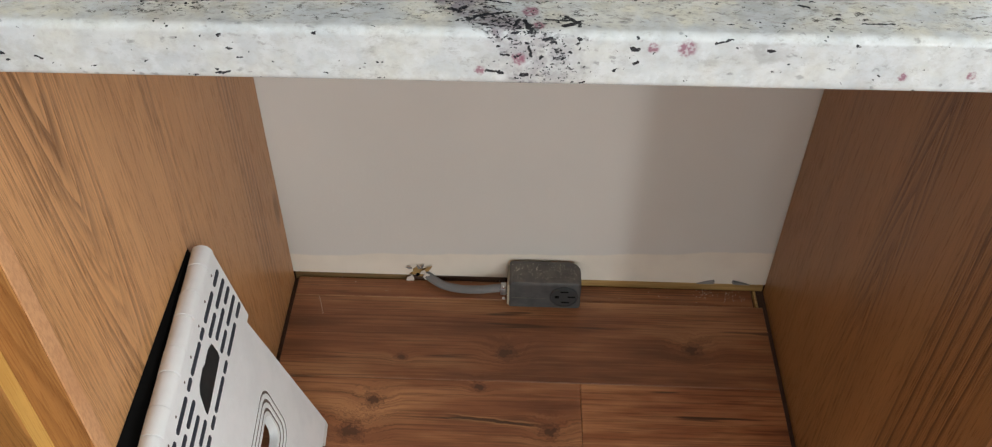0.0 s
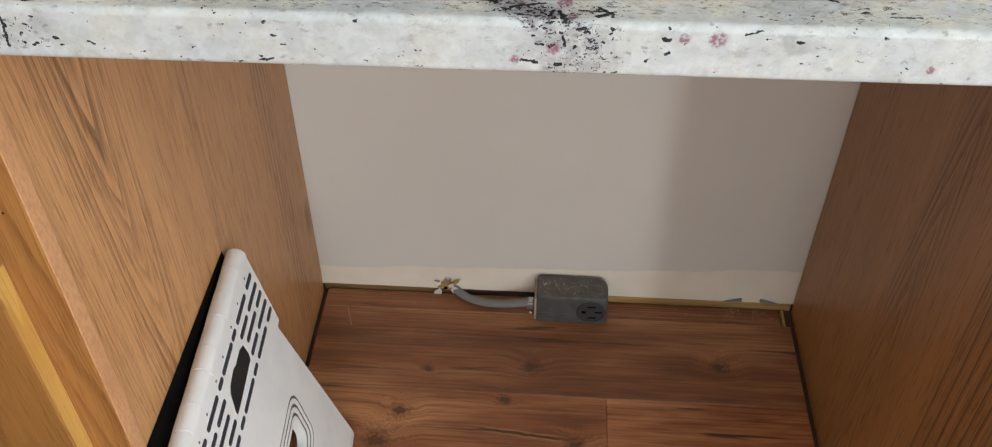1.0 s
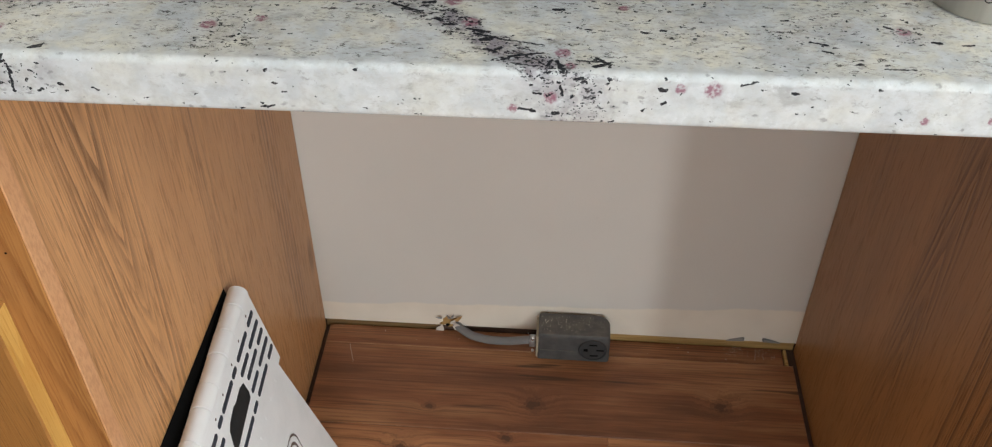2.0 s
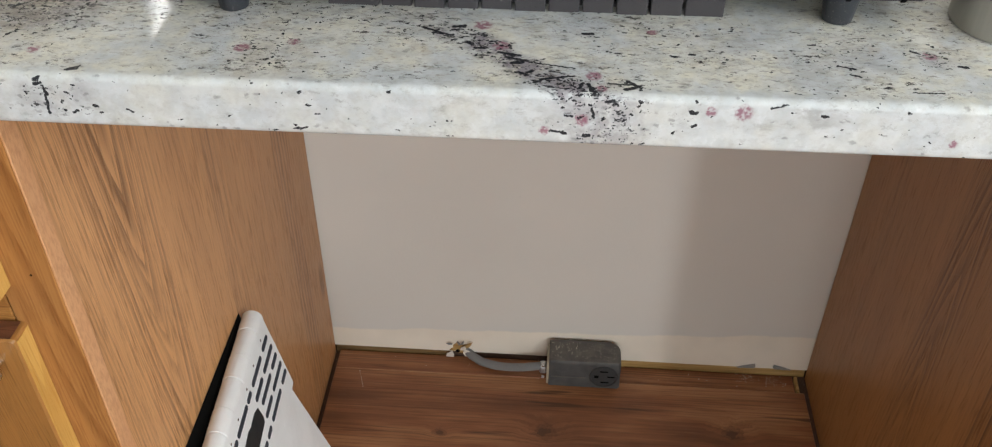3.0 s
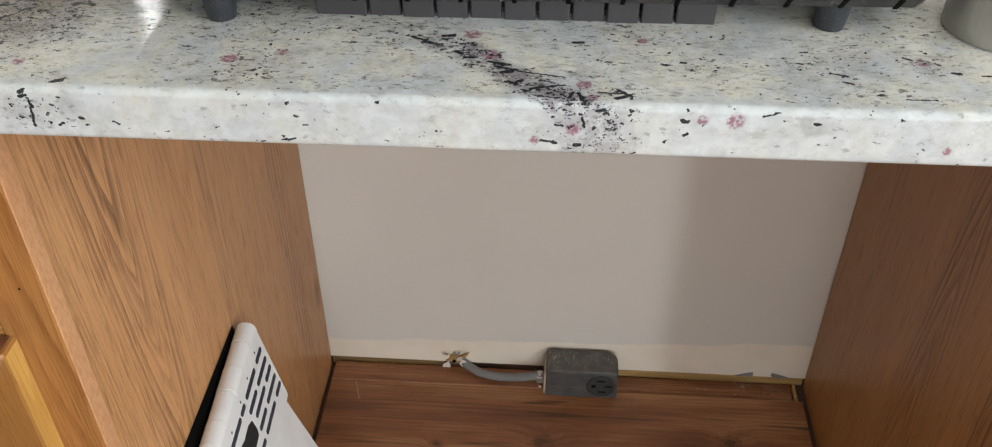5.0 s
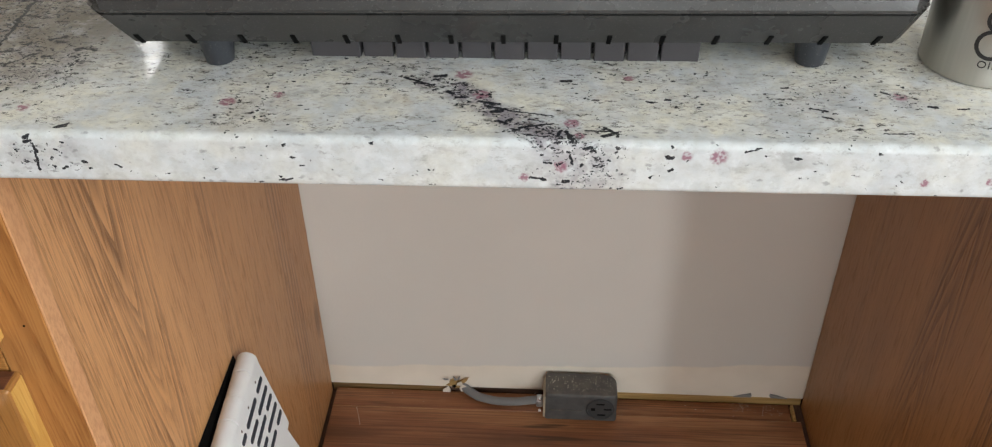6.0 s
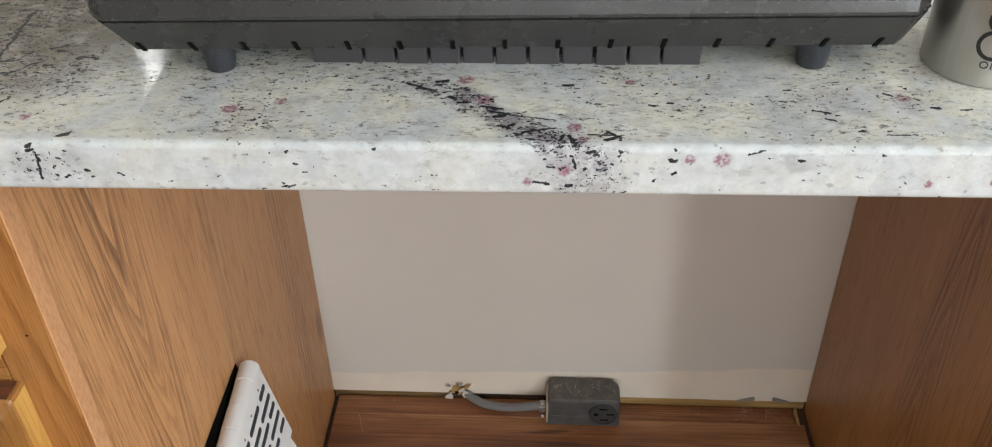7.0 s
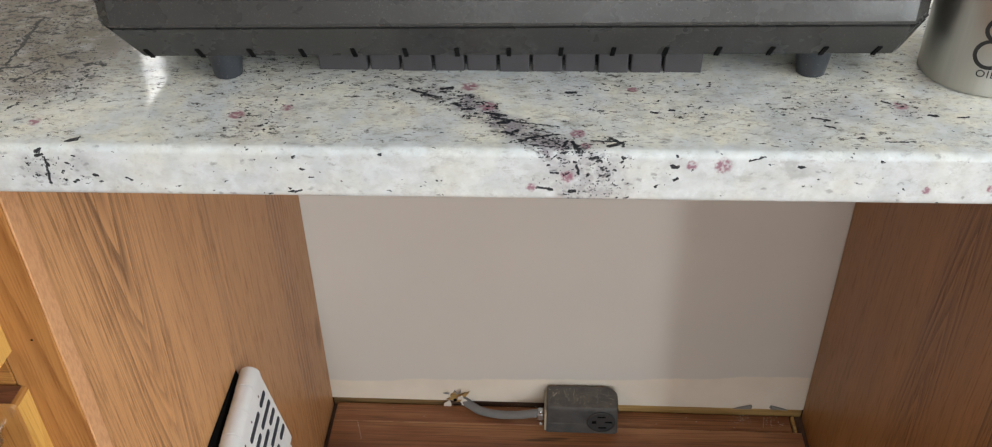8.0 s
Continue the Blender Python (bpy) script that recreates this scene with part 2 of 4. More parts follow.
def granite():
    n = Nodes("white_granite", 0.1)
    n.b.inputs["Specular IOR Level"].default_value = 0.22
    mv = n.moved(0.014, 45)
    mv2 = n.moved(0.0042, 300)
    fine = n.noise(330, 3, 0.6, mv2)
    cloud = n.noise(30, 5, 0.62, mv)
    flow = n.noise(1.0, 4, 0.6, n.scaled(55, 130, 90, mv, (0, 0, 0), (0, 0, 0.35)))
    # cream top, cooler and darker front edge: the fall of light put into the colour
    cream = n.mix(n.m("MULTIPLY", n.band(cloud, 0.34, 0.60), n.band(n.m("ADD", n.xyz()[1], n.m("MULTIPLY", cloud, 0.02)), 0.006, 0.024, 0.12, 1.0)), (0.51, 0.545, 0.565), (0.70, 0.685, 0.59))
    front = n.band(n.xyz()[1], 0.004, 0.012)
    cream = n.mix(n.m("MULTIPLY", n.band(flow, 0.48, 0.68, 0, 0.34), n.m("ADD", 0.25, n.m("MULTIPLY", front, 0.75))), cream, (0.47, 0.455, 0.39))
    cream = n.mix(n.band(fine, 0.48, 0.72, 0, 0.3), cream, (0.48, 0.48, 0.465))
    crystal = n.voronoi(120, mv2, "SMOOTH_F1")
    cream = n.mix(n.band(crystal, 0.3, 0.6, 0, 0.35), cream, (0.68, 0.71, 0.73))
    mottle = n.noise(95, 5, 0.7, mv2)
    cream = n.mix(n.band(mottle, 0.48, 0.68, 0, 0.34), cream, (0.41, 0.405, 0.385))
    cream = n.mix(n.band(mottle, 0.46, 0.3, 0, 0.5), cream, (0.69, 0.72, 0.74))
    # streaky grey shading and tan stains
    grey = n.noise(1.0, 5, 0.72, n.scaled(34, 80, 60, mv, (0.4, 0.2, 0.3), (0, 0, 0.3)))
    patchy = n.band(n.noise(9, 3, 0.6, n.scaled(1, 1, 1, None, (2.2, 0.3, 1.4))), 0.42, 0.62, 0.25, 1.0)
    cream = n.mix(n.m("MULTIPLY", n.band(grey, 0.52, 0.70, 0, 0.45), patchy), cream, (0.26, 0.25, 0.24))
    tan = n.noise(36, 4, 0.65, n.scaled(1, 1, 1, mv, (3.1, 1.2, 0.7)))
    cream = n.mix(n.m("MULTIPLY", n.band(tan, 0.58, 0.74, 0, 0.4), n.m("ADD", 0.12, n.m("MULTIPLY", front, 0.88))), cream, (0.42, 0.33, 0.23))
    # where dark minerals gather: the vein that crosses the slab and runs down its edge, and some clusters
    q = n.xyz(mv)
    lean = n.m("ADD", q[0], n.m("MULTIPLY", q[1], 1.12))
    line = n.m("ABSOLUTE", n.m("SUBTRACT", lean, -0.027))
    dens = n.m("MULTIPLY", n.band(line, 0.022, 0.005, 0.0, 1.5), n.m("MULTIPLY", n.band(q[1], 0.085, 0.05), n.band(q[1], -0.002, 0.004)))
    for x, y, z, r, k in ((-0.014, 0.0, 0.897, 0.036, 0.8), (-0.34, 0.078, 0.915, 0.055, 1.0), (-0.40, 0.14, 0.915, 0.12, 1.0), (-0.313, 0.0, 0.898, 0.018, 0.6), (-0.293, 0.0, 0.90, 0.015, 0.5),
                          (-0.196, 0.022, 0.915, 0.038, 0.5), (-0.174, 0.0, 0.893, 0.04, 0.15), (0.118, 0.043, 0.915, 0.035, 0.4), (0.163, 0.045, 0.915, 0.02, 0.6), (0.034, 0.0, 0.898, 0.014, 0.25),
                          (0.04, 0.06, 0.915, 0.05, 0.25), (-0.10, 0.02, 0.915, 0.02, 0.12), (-0.2, 0.08, 0.915, 0.06, 0.3), (-0.12, 0.075, 0.915, 0.05, 0.35), (0.0, 0.07, 0.915, 0.06, 0.2), (0.10, 0.02, 0.915, 0.05, 0.15), (0.40, 0.05, 0.915, 0.09, 0.5), (-0.55, 0.05, 0.915, 0.12, 0.5)):
        dens = n.m("MAXIMUM", dens, n.m("MULTIPLY", n.band(n.near(in_stone(x, y, z), mv), r, r * 0.25), k))
    drift = n.m("MULTIPLY", n.band(n.noise(13, 3, 0.55, n.scaled(1, 1, 1, None, (7.3, 2.2, 1.1))), 0.52, 0.70), 0.085)
    dens = n.m("MAXIMUM", n.m("MAXIMUM", dens, drift), 0.03)
    cream = n.mix(n.m("MULTIPLY", dens, n.band(n.noise(70, 4, 0.7, mv), 0.34, 0.60, 0.05, 0.78)), cream, (0.27, 0.25, 0.275))
    heavy = n.m("MULTIPLY", n.band(n.near((-0.42, 0.17, 0.915), mv), 0.185, 0.09), n.band(n.noise(55, 4, 0.7, mv), 0.3, 0.58, 0.35, 0.92))
    cream = n.mix(heavy, cream, (0.19, 0.16, 0.12))
    # black minerals: round grains, needles in two directions, fine dust
    layers = []
    for scale, rot, off, size, share, floor_share in (((400, 400, 400), 0.0, (0, 0, 0), 0.30, 0.28, 0.09), ((150, 460, 400), -0.35, (1, 5, 2), 0.27, 0.17, 0.06), ((175, 560, 430), -0.75, (4, 2, 1), 0.27, 0.24, 0.05),
                                         ((52, 240, 190), 0.35, (3, 7, 5), 0.24, 0.7, 0.62), ((760, 760, 760), 0.0, (2, 3, 4), 0.36, 0.16, 0.0), ((260, 700, 560), -0.2, (6, 1, 3), 0.34, 0.18, -0.01)):
        v = n.scaled(*scale, mv2, off, (0, 0, rot))
        cell = n.voronoi(1.0, v, "F1")
        pick = n.xyz(n.voronoi(1.0, v, "F1", out="Color"))[0]
        size_here = n.m("MULTIPLY", n.m("ADD", 0.55, n.xyz(n.voronoi(1.0, v, "F1", out="Color"))[1]), size)
        layers.append(n.m("MULTIPLY", n.band(n.m("SUBTRACT", cell, size_here), 0.04, -0.06), n.m("LESS_THAN", pick, n.m("MULTIPLY", n.m("SUBTRACT", dens, floor_share), share))))
    # fine streaks on the slab
    streak = n.noise(1.0, 4, 0.65, n.scaled(210, 560, 400, mv2, (1.7, 0.4, 0.9), (0, 0, 0.35)))
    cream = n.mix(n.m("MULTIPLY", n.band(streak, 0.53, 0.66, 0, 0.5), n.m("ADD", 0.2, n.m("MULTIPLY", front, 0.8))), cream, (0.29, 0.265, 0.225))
    wisp = n.noise(1.0, 4, 0.7, n.scaled(120, 330, 260, mv2, (3.7, 8.4, 1.9), (0, 0, 0.28)))
    gather = n.band(n.noise(15, 3, 0.6, n.scaled(1, 1.6, 1, None, (4.4, 6.1, 0.2))), 0.40, 0.58)
    cream = n.mix(n.m("MULTIPLY", n.m("MULTIPLY", n.band(wisp, 0.55, 0.64), gather), n.m("ADD", 0.18, n.m("MULTIPLY", front, 0.62))), cream, (0.13, 0.118, 0.108))
    smear = n.noise(1.0, 5, 0.75, n.scaled(60, 150, 120, mv2, (1.2, 5.5, 7.9), (0, 0, 0.22)))
    cream = n.mix(n.m("MULTIPLY", n.band(smear, 0.53, 0.66, 0, 0.55), n.m("MULTIPLY", gather, n.m("ADD", 0.25, n.m("MULTIPLY", front, 0.75)))), cream, (0.25, 0.225, 0.19))
    smoke_v = n.scaled(150, 420, 330, mv2, (9, 4, 2), (0, 0, 0.4))
    smoke_pick = n.xyz(n.voronoi(1.0, smoke_v, "F1", out="Color"))[0]
    smoke = n.m("MULTIPLY", n.band(n.voronoi(1.0, smoke_v, "F1"), 0.5, 0.2), n.m("LESS_THAN", smoke_pick, n.m("ADD", 0.05, n.m("MULTIPLY", dens, 0.45))))
    cream = n.mix(n.m("MULTIPLY", smoke, 0.5), cream, (0.17, 0.165, 0.17))
    black = layers[0]
    for k in layers[1:]:
        black = n.m("MAXIMUM", black, k)
    black = n.m("MULTIPLY", black, n.band(n.noise(620, 3, 0.7), 0.34, 0.46, 0.35, 1.0))
    black = n.m("MAXIMUM", black, n.m("MULTIPLY", n.m("MULTIPLY", n.band(wisp, 0.615, 0.665), gather), n.m("ADD", 0.1, n.m("MULTIPLY", front, 0.8))))
    # ragged dark patches inside the vein and the densest clusters
    clot = n.noise(1.0, 4, 0.7, n.scaled(85, 210, 150, mv2, (5.1, 0.8, 2.6), (0, 0, 0.35)))
    black = n.m("MAXIMUM", black, n.m("MULTIPLY", n.band(clot, 0.575, 0.625), n.band(dens, 0.45, 0.85)))
    # long needles and single grains: along the vein, in the dark corner, over the slab, and on the front edge (height alone)
    vein = ((-0.1152, 0.062, -0.0994, 0.054, 1.2), (-0.1085, 0.0561, -0.1003, 0.0547, 1.0), (-0.0885, 0.0468, -0.0858, 0.0447, 1.4), (-0.0836, 0.0405, -0.079, 0.0406, 1.4),
            (-0.0704, 0.0365, -0.0589, 0.0339, 1.2), (-0.062, 0.0255, -0.0575, 0.027, 2.0), (-0.0666, 0.0317, -0.0544, 0.0285, 1.1), (-0.0598, 0.0162, -0.0538, 0.0138, 1.1),
            (-0.0533, 0.0271, -0.0291, 0.0221, 0.7), (-0.0501, 0.0061, -0.0458, 0.0093, 1.1), (-0.0468, 0.0099, -0.029, 0.0142, 1.0), (-0.0117, 0.0081, 0.0052, 0.0065, 0.8),
            (-0.0014, 0.0108, 0.0054, 0.0046, 1.3), (-0.0028, 0.0025, 0.0051, 0.0059, 1.3), (-0.0267, 0.0021, -0.0246, 0.0072, 1.2), (-0.0219, 0.0066, -0.02, 0.0, 1.2), (-0.0974, 0.0638, -0.0916, 0.0653, 1.6))
    corner = ((-0.372, 0.09, -0.378, 0.159, 1.8), (-0.3727, 0.0851, -0.3562, 0.0887, 1.7), (-0.3593, 0.0691, -0.3448, 0.0855, 1.5), (-0.3492, 0.1023, -0.3338, 0.1077, 1.6), (-0.3233, 0.0917, -0.3106, 0.091, 2.1),
              (-0.3175, 0.0674, -0.3128, 0.0802, 1.2), (-0.3394, 0.0823, -0.3344, 0.0807, 2.0), (-0.3487, 0.0338, -0.3449, 0.0412, 1.5), (-0.2975, 0.0027, -0.2923, 0.0047, 1.8))
    strewn = ((-0.0239, 0.0604, -0.0195, 0.0604, 1.5), (0.0336, 0.0411, 0.0357, 0.0411, 1.2), (0.0996, 0.0557, 0.1033, 0.0565, 0.9), (0.1112, 0.034, 0.12, 0.0315, 0.9), (0.1541, 0.0529, 0.1579, 0.0502, 1.0),
              (0.176, 0.0379, 0.1799, 0.0372, 1.1), (0.1906, 0.0355, 0.1967, 0.0362, 0.8), (0.1445, 0.0097, 0.1604, 0.01, 0.7), (0.1163, 0.0254, 0.121, 0.0235, 0.9))
    edge_on = ((-0.3146, 0.9089, -0.3113, 0.9106, 1.7), (-0.3147, 0.9064, -0.3116, 0.9073, 1.5), (-0.3105, 0.9015, -0.3117, 0.8887, 1.3), (-0.311, 0.9056, -0.3095, 0.8998, 1.0), (-0.2855, 0.8942, -0.2838, 0.8938, 1.4),
               (-0.2977, 0.8893, -0.2957, 0.8902, 1.3), (-0.2679, 0.8927, -0.2647, 0.891, 1.0), (0.0717, 0.908, 0.0777, 0.9101, 1.0), (0.0777, 0.9101, 0.0855, 0.911, 0.9), (-0.0403, 0.8892, -0.0326, 0.888, 1.3),
               (-0.0335, 0.8989, -0.0294, 0.8989, 1.0), (-0.0196, 0.9036, -0.0184, 0.8983, 1.2), (-0.0126, 0.9082, -0.0086, 0.9086, 1.3), (0.0316, 0.9039, 0.0337, 0.9035, 2.0), (0.0327, 0.8952, 0.0343, 0.8961, 1.5),
               (0.0328, 0.911, 0.0335, 0.910, 1.4), (-0.0229, 0.8869, -0.0201, 0.8869, 1.6), (-0.1745, 0.8842, -0.1708, 0.8855, 1.0))
    grains = [(in_stone(x0, max(y0, 0.0001), TOP), in_stone(x1, max(y1, 0.0001), TOP), r / 1000) for x0, y0, x1, y1, r in vein + strewn + tuple((*c[:4], c[4] * 0.8) for c in corner)]
    grains += [(in_stone(x0, 0.0, z0), in_stone(x1, 0.0, z1), r / 1450) for x0, z0, x1, z1, r in edge_on]
    jag, torn = n.moved(0.0024, 420), n.moved(0.008, 170)
    bite = n.band(n.noise(700, 2), 0.3, 0.44, 0.82, 1.0)
    for a, b, r in grains:
        a, b = Vector(a), Vector(b)
        rel = n.t.nodes.new("ShaderNodeVectorMath")
        rel.operation = "SUBTRACT"
        n.put(rel.inputs[0], torn if a.x < -0.28 and a.y > 0.0 else jag)
        rel.inputs[1].default_value = a
        dot = n.t.nodes.new("ShaderNodeVectorMath")
        dot.operation = "DOT_PRODUCT"
        n.put(dot.inputs[0], rel.outputs[0])
        dot.inputs[1].default_value = (b - a) / (b - a).length_squared
        h = n.m("MINIMUM", n.m("MAXIMUM", dot.outputs["Value"], 0.0), 1.0)
        back = n.t.nodes.new("ShaderNodeVectorMath")
        back.operation = "SCALE"
        back.inputs[0].default_value = b - a
        n.put(back.inputs["Scale"], h)
        dist = n.t.nodes.new("ShaderNodeVectorMath")
        dist.operation = "DISTANCE"
        n.put(dist.inputs[0], rel.outputs[0])
        n.put(dist.inputs[1], back.outputs[0])
        black = n.m("MAXIMUM", black, n.m("MULTIPLY", n.band(dist.outputs["Value"], r * 1.15, r * 0.75), bite))
    # garnets
    red = None
    stirred = n.moved(0.004, 420)
    for x, y, z, r in ((0.0584, 0.0, 0.9046, 0.0056), (-0.0187, 0.015, TOP, 0.0056), (-0.0809, 0.0665, TOP, 0.0065), (-0.1843, 0.0402, TOP, 0.0046), (-0.2115, 0.032, TOP, 0.0062), (0.1631, 0.0475, TOP, 0.0052),
                       (0.0417, 0.0, 0.9044, 0.0036), (-0.0242, 0.0, 0.8965, 0.0045), (-0.3249, 0.0223, TOP, 0.0048), (-0.069, 0.0436, TOP, 0.006), (0.1672, 0.0, 0.8905, 0.003), (-0.0149, 0.0029, TOP, 0.0042),
                       (-0.0437, 0.0, 0.8891, 0.0035), (0.0144, 0.0647, TOP, 0.004), (0.2006, 0.0, 0.8918, 0.003)):
        s = n.band(n.near(in_stone(x, y, z), stirred), r, r * 0.5)
        red = s if red is None else n.m("MAXIMUM", red, s)
    red = n.m("MULTIPLY", red, n.band(n.noise(420, 2), 0.34, 0.58, 0.25, 1.0))
    c = n.mix(n.m("MULTIPLY", red, 0.78), cream, (0.225, 0.05, 0.10))
    c = n.mix(n.m("MULTIPLY", black, 0.97), c, (0.013, 0.014, 0.018))
    relief = n.m("ADD", n.noise(1.0, 3, 0.5, n.scaled(105, 250, 180, None, (0, 0, 0), (0, 0, 0.3))), n.m("MULTIPLY", black, -0.3))
    n.bump(relief, 0.0009, 0.16)
    edge = n.band(n.xyz()[1], 0.0065, 0.004, 0.0, 0.24)
    return n.done(c, n.m("MAXIMUM", n.band(fine, 0.3, 0.8, 0.035, 0.085), edge))


def planks_mat(name, pale):
    n = Nodes(name, 0.42)
    p = n.xyz()
    r = n.random()
    x = n.m("ADD", p[0], n.m("MULTIPLY", r, 7.0))
    y = p[1]
    v = n.vec(n.m("MULTIPLY", x, 0.16), y, r)
    big = n.noise(7, 3, 0.55, v)
    bend = None
    core = None
    for kx, ky, s in ((-0.223, 0.412, 0.012), (-0.032, 0.505, 0.013), (0.253, 0.521, 0.013), (-0.070, 0.442, 0.008), (-0.191, 0.492, 0.007), (0.0345, 0.3675, 0.012), (-0.248, 0.359, 0.016)):
        dx = n.m("MULTIPLY", n.m("SUBTRACT", p[0], kx), 0.8)
        dy = n.m("SUBTRACT", y, ky)
        d = n.m("SQRT", n.m("ADD", n.m("MULTIPLY", dx, dx), n.m("MULTIPLY", dy, dy)))
        d = n.m("ADD", d, n.m("MULTIPLY", n.m("SUBTRACT", n.noise(95, 4, 0.7), 0.5), s * 2.6))
        b = n.m("MULTIPLY", n.band(d, s * 3.4, 0.0), n.m("MULTIPLY", s, 1.1))
        ring = n.m("MAXIMUM", n.m("MULTIPLY", n.band(d, s * 0.95, s * 0.4), 0.92), n.m("MULTIPLY", n.m("MULTIPLY", n.band(d, s * 1.15, s * 0.95), n.band(d, s * 0.7, s * 0.95)), 0.55))
        bend = b if bend is None else n.m("ADD", bend, b)
        core = ring if core is None else n.m("MAXIMUM", core, ring)
    val = n.m("ADD", n.m("ADD", y, bend), n.m("MULTIPLY", big, 0.04))
    lv = n.m("MULTIPLY", val, 230.0)
    saw = n.m("FRACT", lv)
    growth = n.m("MULTIPLY", n.m("MULTIPLY", n.band(saw, 0.2, 0.9), n.band(saw, 1.0, 0.88)), n.band(n.per_line(lv), 0.25, 1.0))
    growth = n.m("MULTIPLY", growth, n.band(n.noise(4.0, 2, 0.5, n.vec(n.m("MULTIPLY", x, 0.6), n.m("MULTIPLY", y, 3.0), r)), 0.4, 0.62, 0.15, 1.0))
    fib = n.noise(1.0, 5, 0.7, n.vec(n.m("MULTIPLY", x, 7.0), n.m("MULTIPLY", n.m("ADD", y, bend), 230.0), r))
    tone = n.noise(6.5, 4, 0.62, n.vec(n.m("MULTIPLY", x, 0.4), n.m("MULTIPLY", n.m("ADD", y, bend), 2.6), r))
    c = n.ramp(tone, (0.30, tuple(k * pale for k in (0.105, 0.031, 0.013))), (0.48, tuple(k * pale for k in (0.24, 0.086, 0.034))), (0.63, tuple(k * pale for k in (0.41, 0.19, 0.082))))
    c = n.mix(n.m("MULTIPLY", growth, 0.72), c, (0.075, 0.024, 0.011))
    c = n.mix(n.band(fib, 0.47, 0.64, 0, 0.5), c, (0.085, 0.028, 0.013))
    c = n.mix(n.band(fib, 0.46, 0.28, 0, 0.28), c, (0.52, 0.27, 0.125))
    crack = n.noise(1.0, 2, 0.5, n.vec(n.m("MULTIPLY", x, 4.2), n.m("MULTIPLY", n.m("ADD", y, bend), 62.0), n.m("ADD", r, 3.0)))
    c = n.mix(n.band(crack, 0.65, 0.71, 0, 0.85), c, (0.026, 0.010, 0.007))
    c = n.mix(core, c, (0.050, 0.013, 0.008))
    # one long split in the pale board, and the bevel highlights painted along the boards' edges
    split = n.m("ABSOLUTE", n.m("SUBTRACT", n.m("ADD", y, n.m("MULTIPLY", p[0], 0.098)), n.m("ADD", 0.3779, n.m("MULTIPLY", n.m("SUBTRACT", n.noise(40, 3), 0.5), 0.006))))
    along = n.m("MULTIPLY", n.band(p[0], -0.125, -0.085), n.band(p[0], 0.03, 0.0))
    c = n.mix(n.m("MULTIPLY", n.band(split, 0.0032, 0.0008), along), c, (0.030, 0.010, 0.006))
    c = n.mix(n.m("MULTIPLY", n.m("MULTIPLY", n.band(split, 0.006, 0.0035), n.band(split, 0.002, 0.0035)), n.m("MULTIPLY", along, 0.5)), c, (0.58, 0.32, 0.14))
    for ye, k in ((0.6102, 0.7), (0.4520, 0.2), (0.2935, 0.2)):
        edge_sheen = n.m("MULTIPLY", n.band(n.m("ABSOLUTE", n.m("SUBTRACT", y, ye)), 0.0022, 0.0008), n.band(n.noise(28, 3), 0.35, 0.6, 0.3, 1.0))
        c = n.mix(n.m("MULTIPLY", edge_sheen, k), c, (0.50, 0.27, 0.13))
    c = n.mix(n.m("MULTIPLY", r, 0.25), c, (0.30, 0.15, 0.075))
    dust = n.m("MULTIPLY", n.band(n.noise(520, 2), 0.70, 0.78), n.band(n.noise(12, 3), 0.5, 0.75, 0, 0.35))
    c = n.mix(dust, c, (0.4, 0.36, 0.3))
    n.bump(n.m("ADD", fib, n.m("MULTIPLY", growth, 0.6)), 0.0005, 0.35)
    return n.done(c, n.band(fib, 0.3, 0.8, 0.36, 0.55))


def wall_paint():
    n = Nodes("greige_wall_paint", 0.6)
    p = n.xyz()
    edge = n.m("ADD", n.m("MULTIPLY", n.noise(5, 2, 0.5, n.vec(p[0], 0.0, 0.0)), 0.034), n.m("MULTIPLY", p[0], 0.04))
    edge = n.m("ADD", n.m("ADD", edge, 0.045), n.m("MULTIPLY", n.noise(70, 2), 0.004))
    bare = n.band(n.m("SUBTRACT", p[2], edge), 0.0025, -0.0025)
    up = n.mix(n.band(n.noise(3, 3), 0.35, 0.65), (0.71, 0.675, 0.625), (0.68, 0.65, 0.605))
    low = n.mix(n.band(n.noise(14, 3), 0.35, 0.7), (0.86, 0.785, 0.68), (0.80, 0.73, 0.63))
    c = n.mix(bare, up, low)
    nick = n.m("MULTIPLY", n.band(n.noise(260, 2), 0.75, 0.8), n.band(n.noise(16, 2), 0.58, 0.7))
    c = n.mix(n.m("MULTIPLY", nick, 0.7), c, (0.13, 0.09, 0.06))
    n.bump(n.m("ADD", n.noise(190, 2), n.m("MULTIPLY", bare, -0.8)), 0.0007, 0.25)
    return n.done(c)


def plastic(name, colour, rough=0.4, dust=0.0, dirt=(0.45, 0.42, 0.38), grain=420, depth=0.0002):
    n = Nodes(name, rough)
    if max(colour) < 0.006:
        n.b.inputs["Specular IOR Level"].default_value = 0.08
    g = n.noise(grain, 3)
    s = n.noise(22, 4, 0.6)
    c = n.mix(n.band(s, 0.35, 0.75, 0, 0.35), colour, tuple(0.8 * k for k in colour))
    if dust:
        d = n.m("MULTIPLY", n.band(n.noise(900, 2), 0.6, 0.72), n.band(n.noise(40, 3), 0.4, 0.7, 0.1, dust))
        c = n.mix(d, c, dirt)
    n.bump(g, depth, 0.4)
    return n.done(c, n.band(s, 0.3, 0.7, rough - 0.06, rough + 0.1))


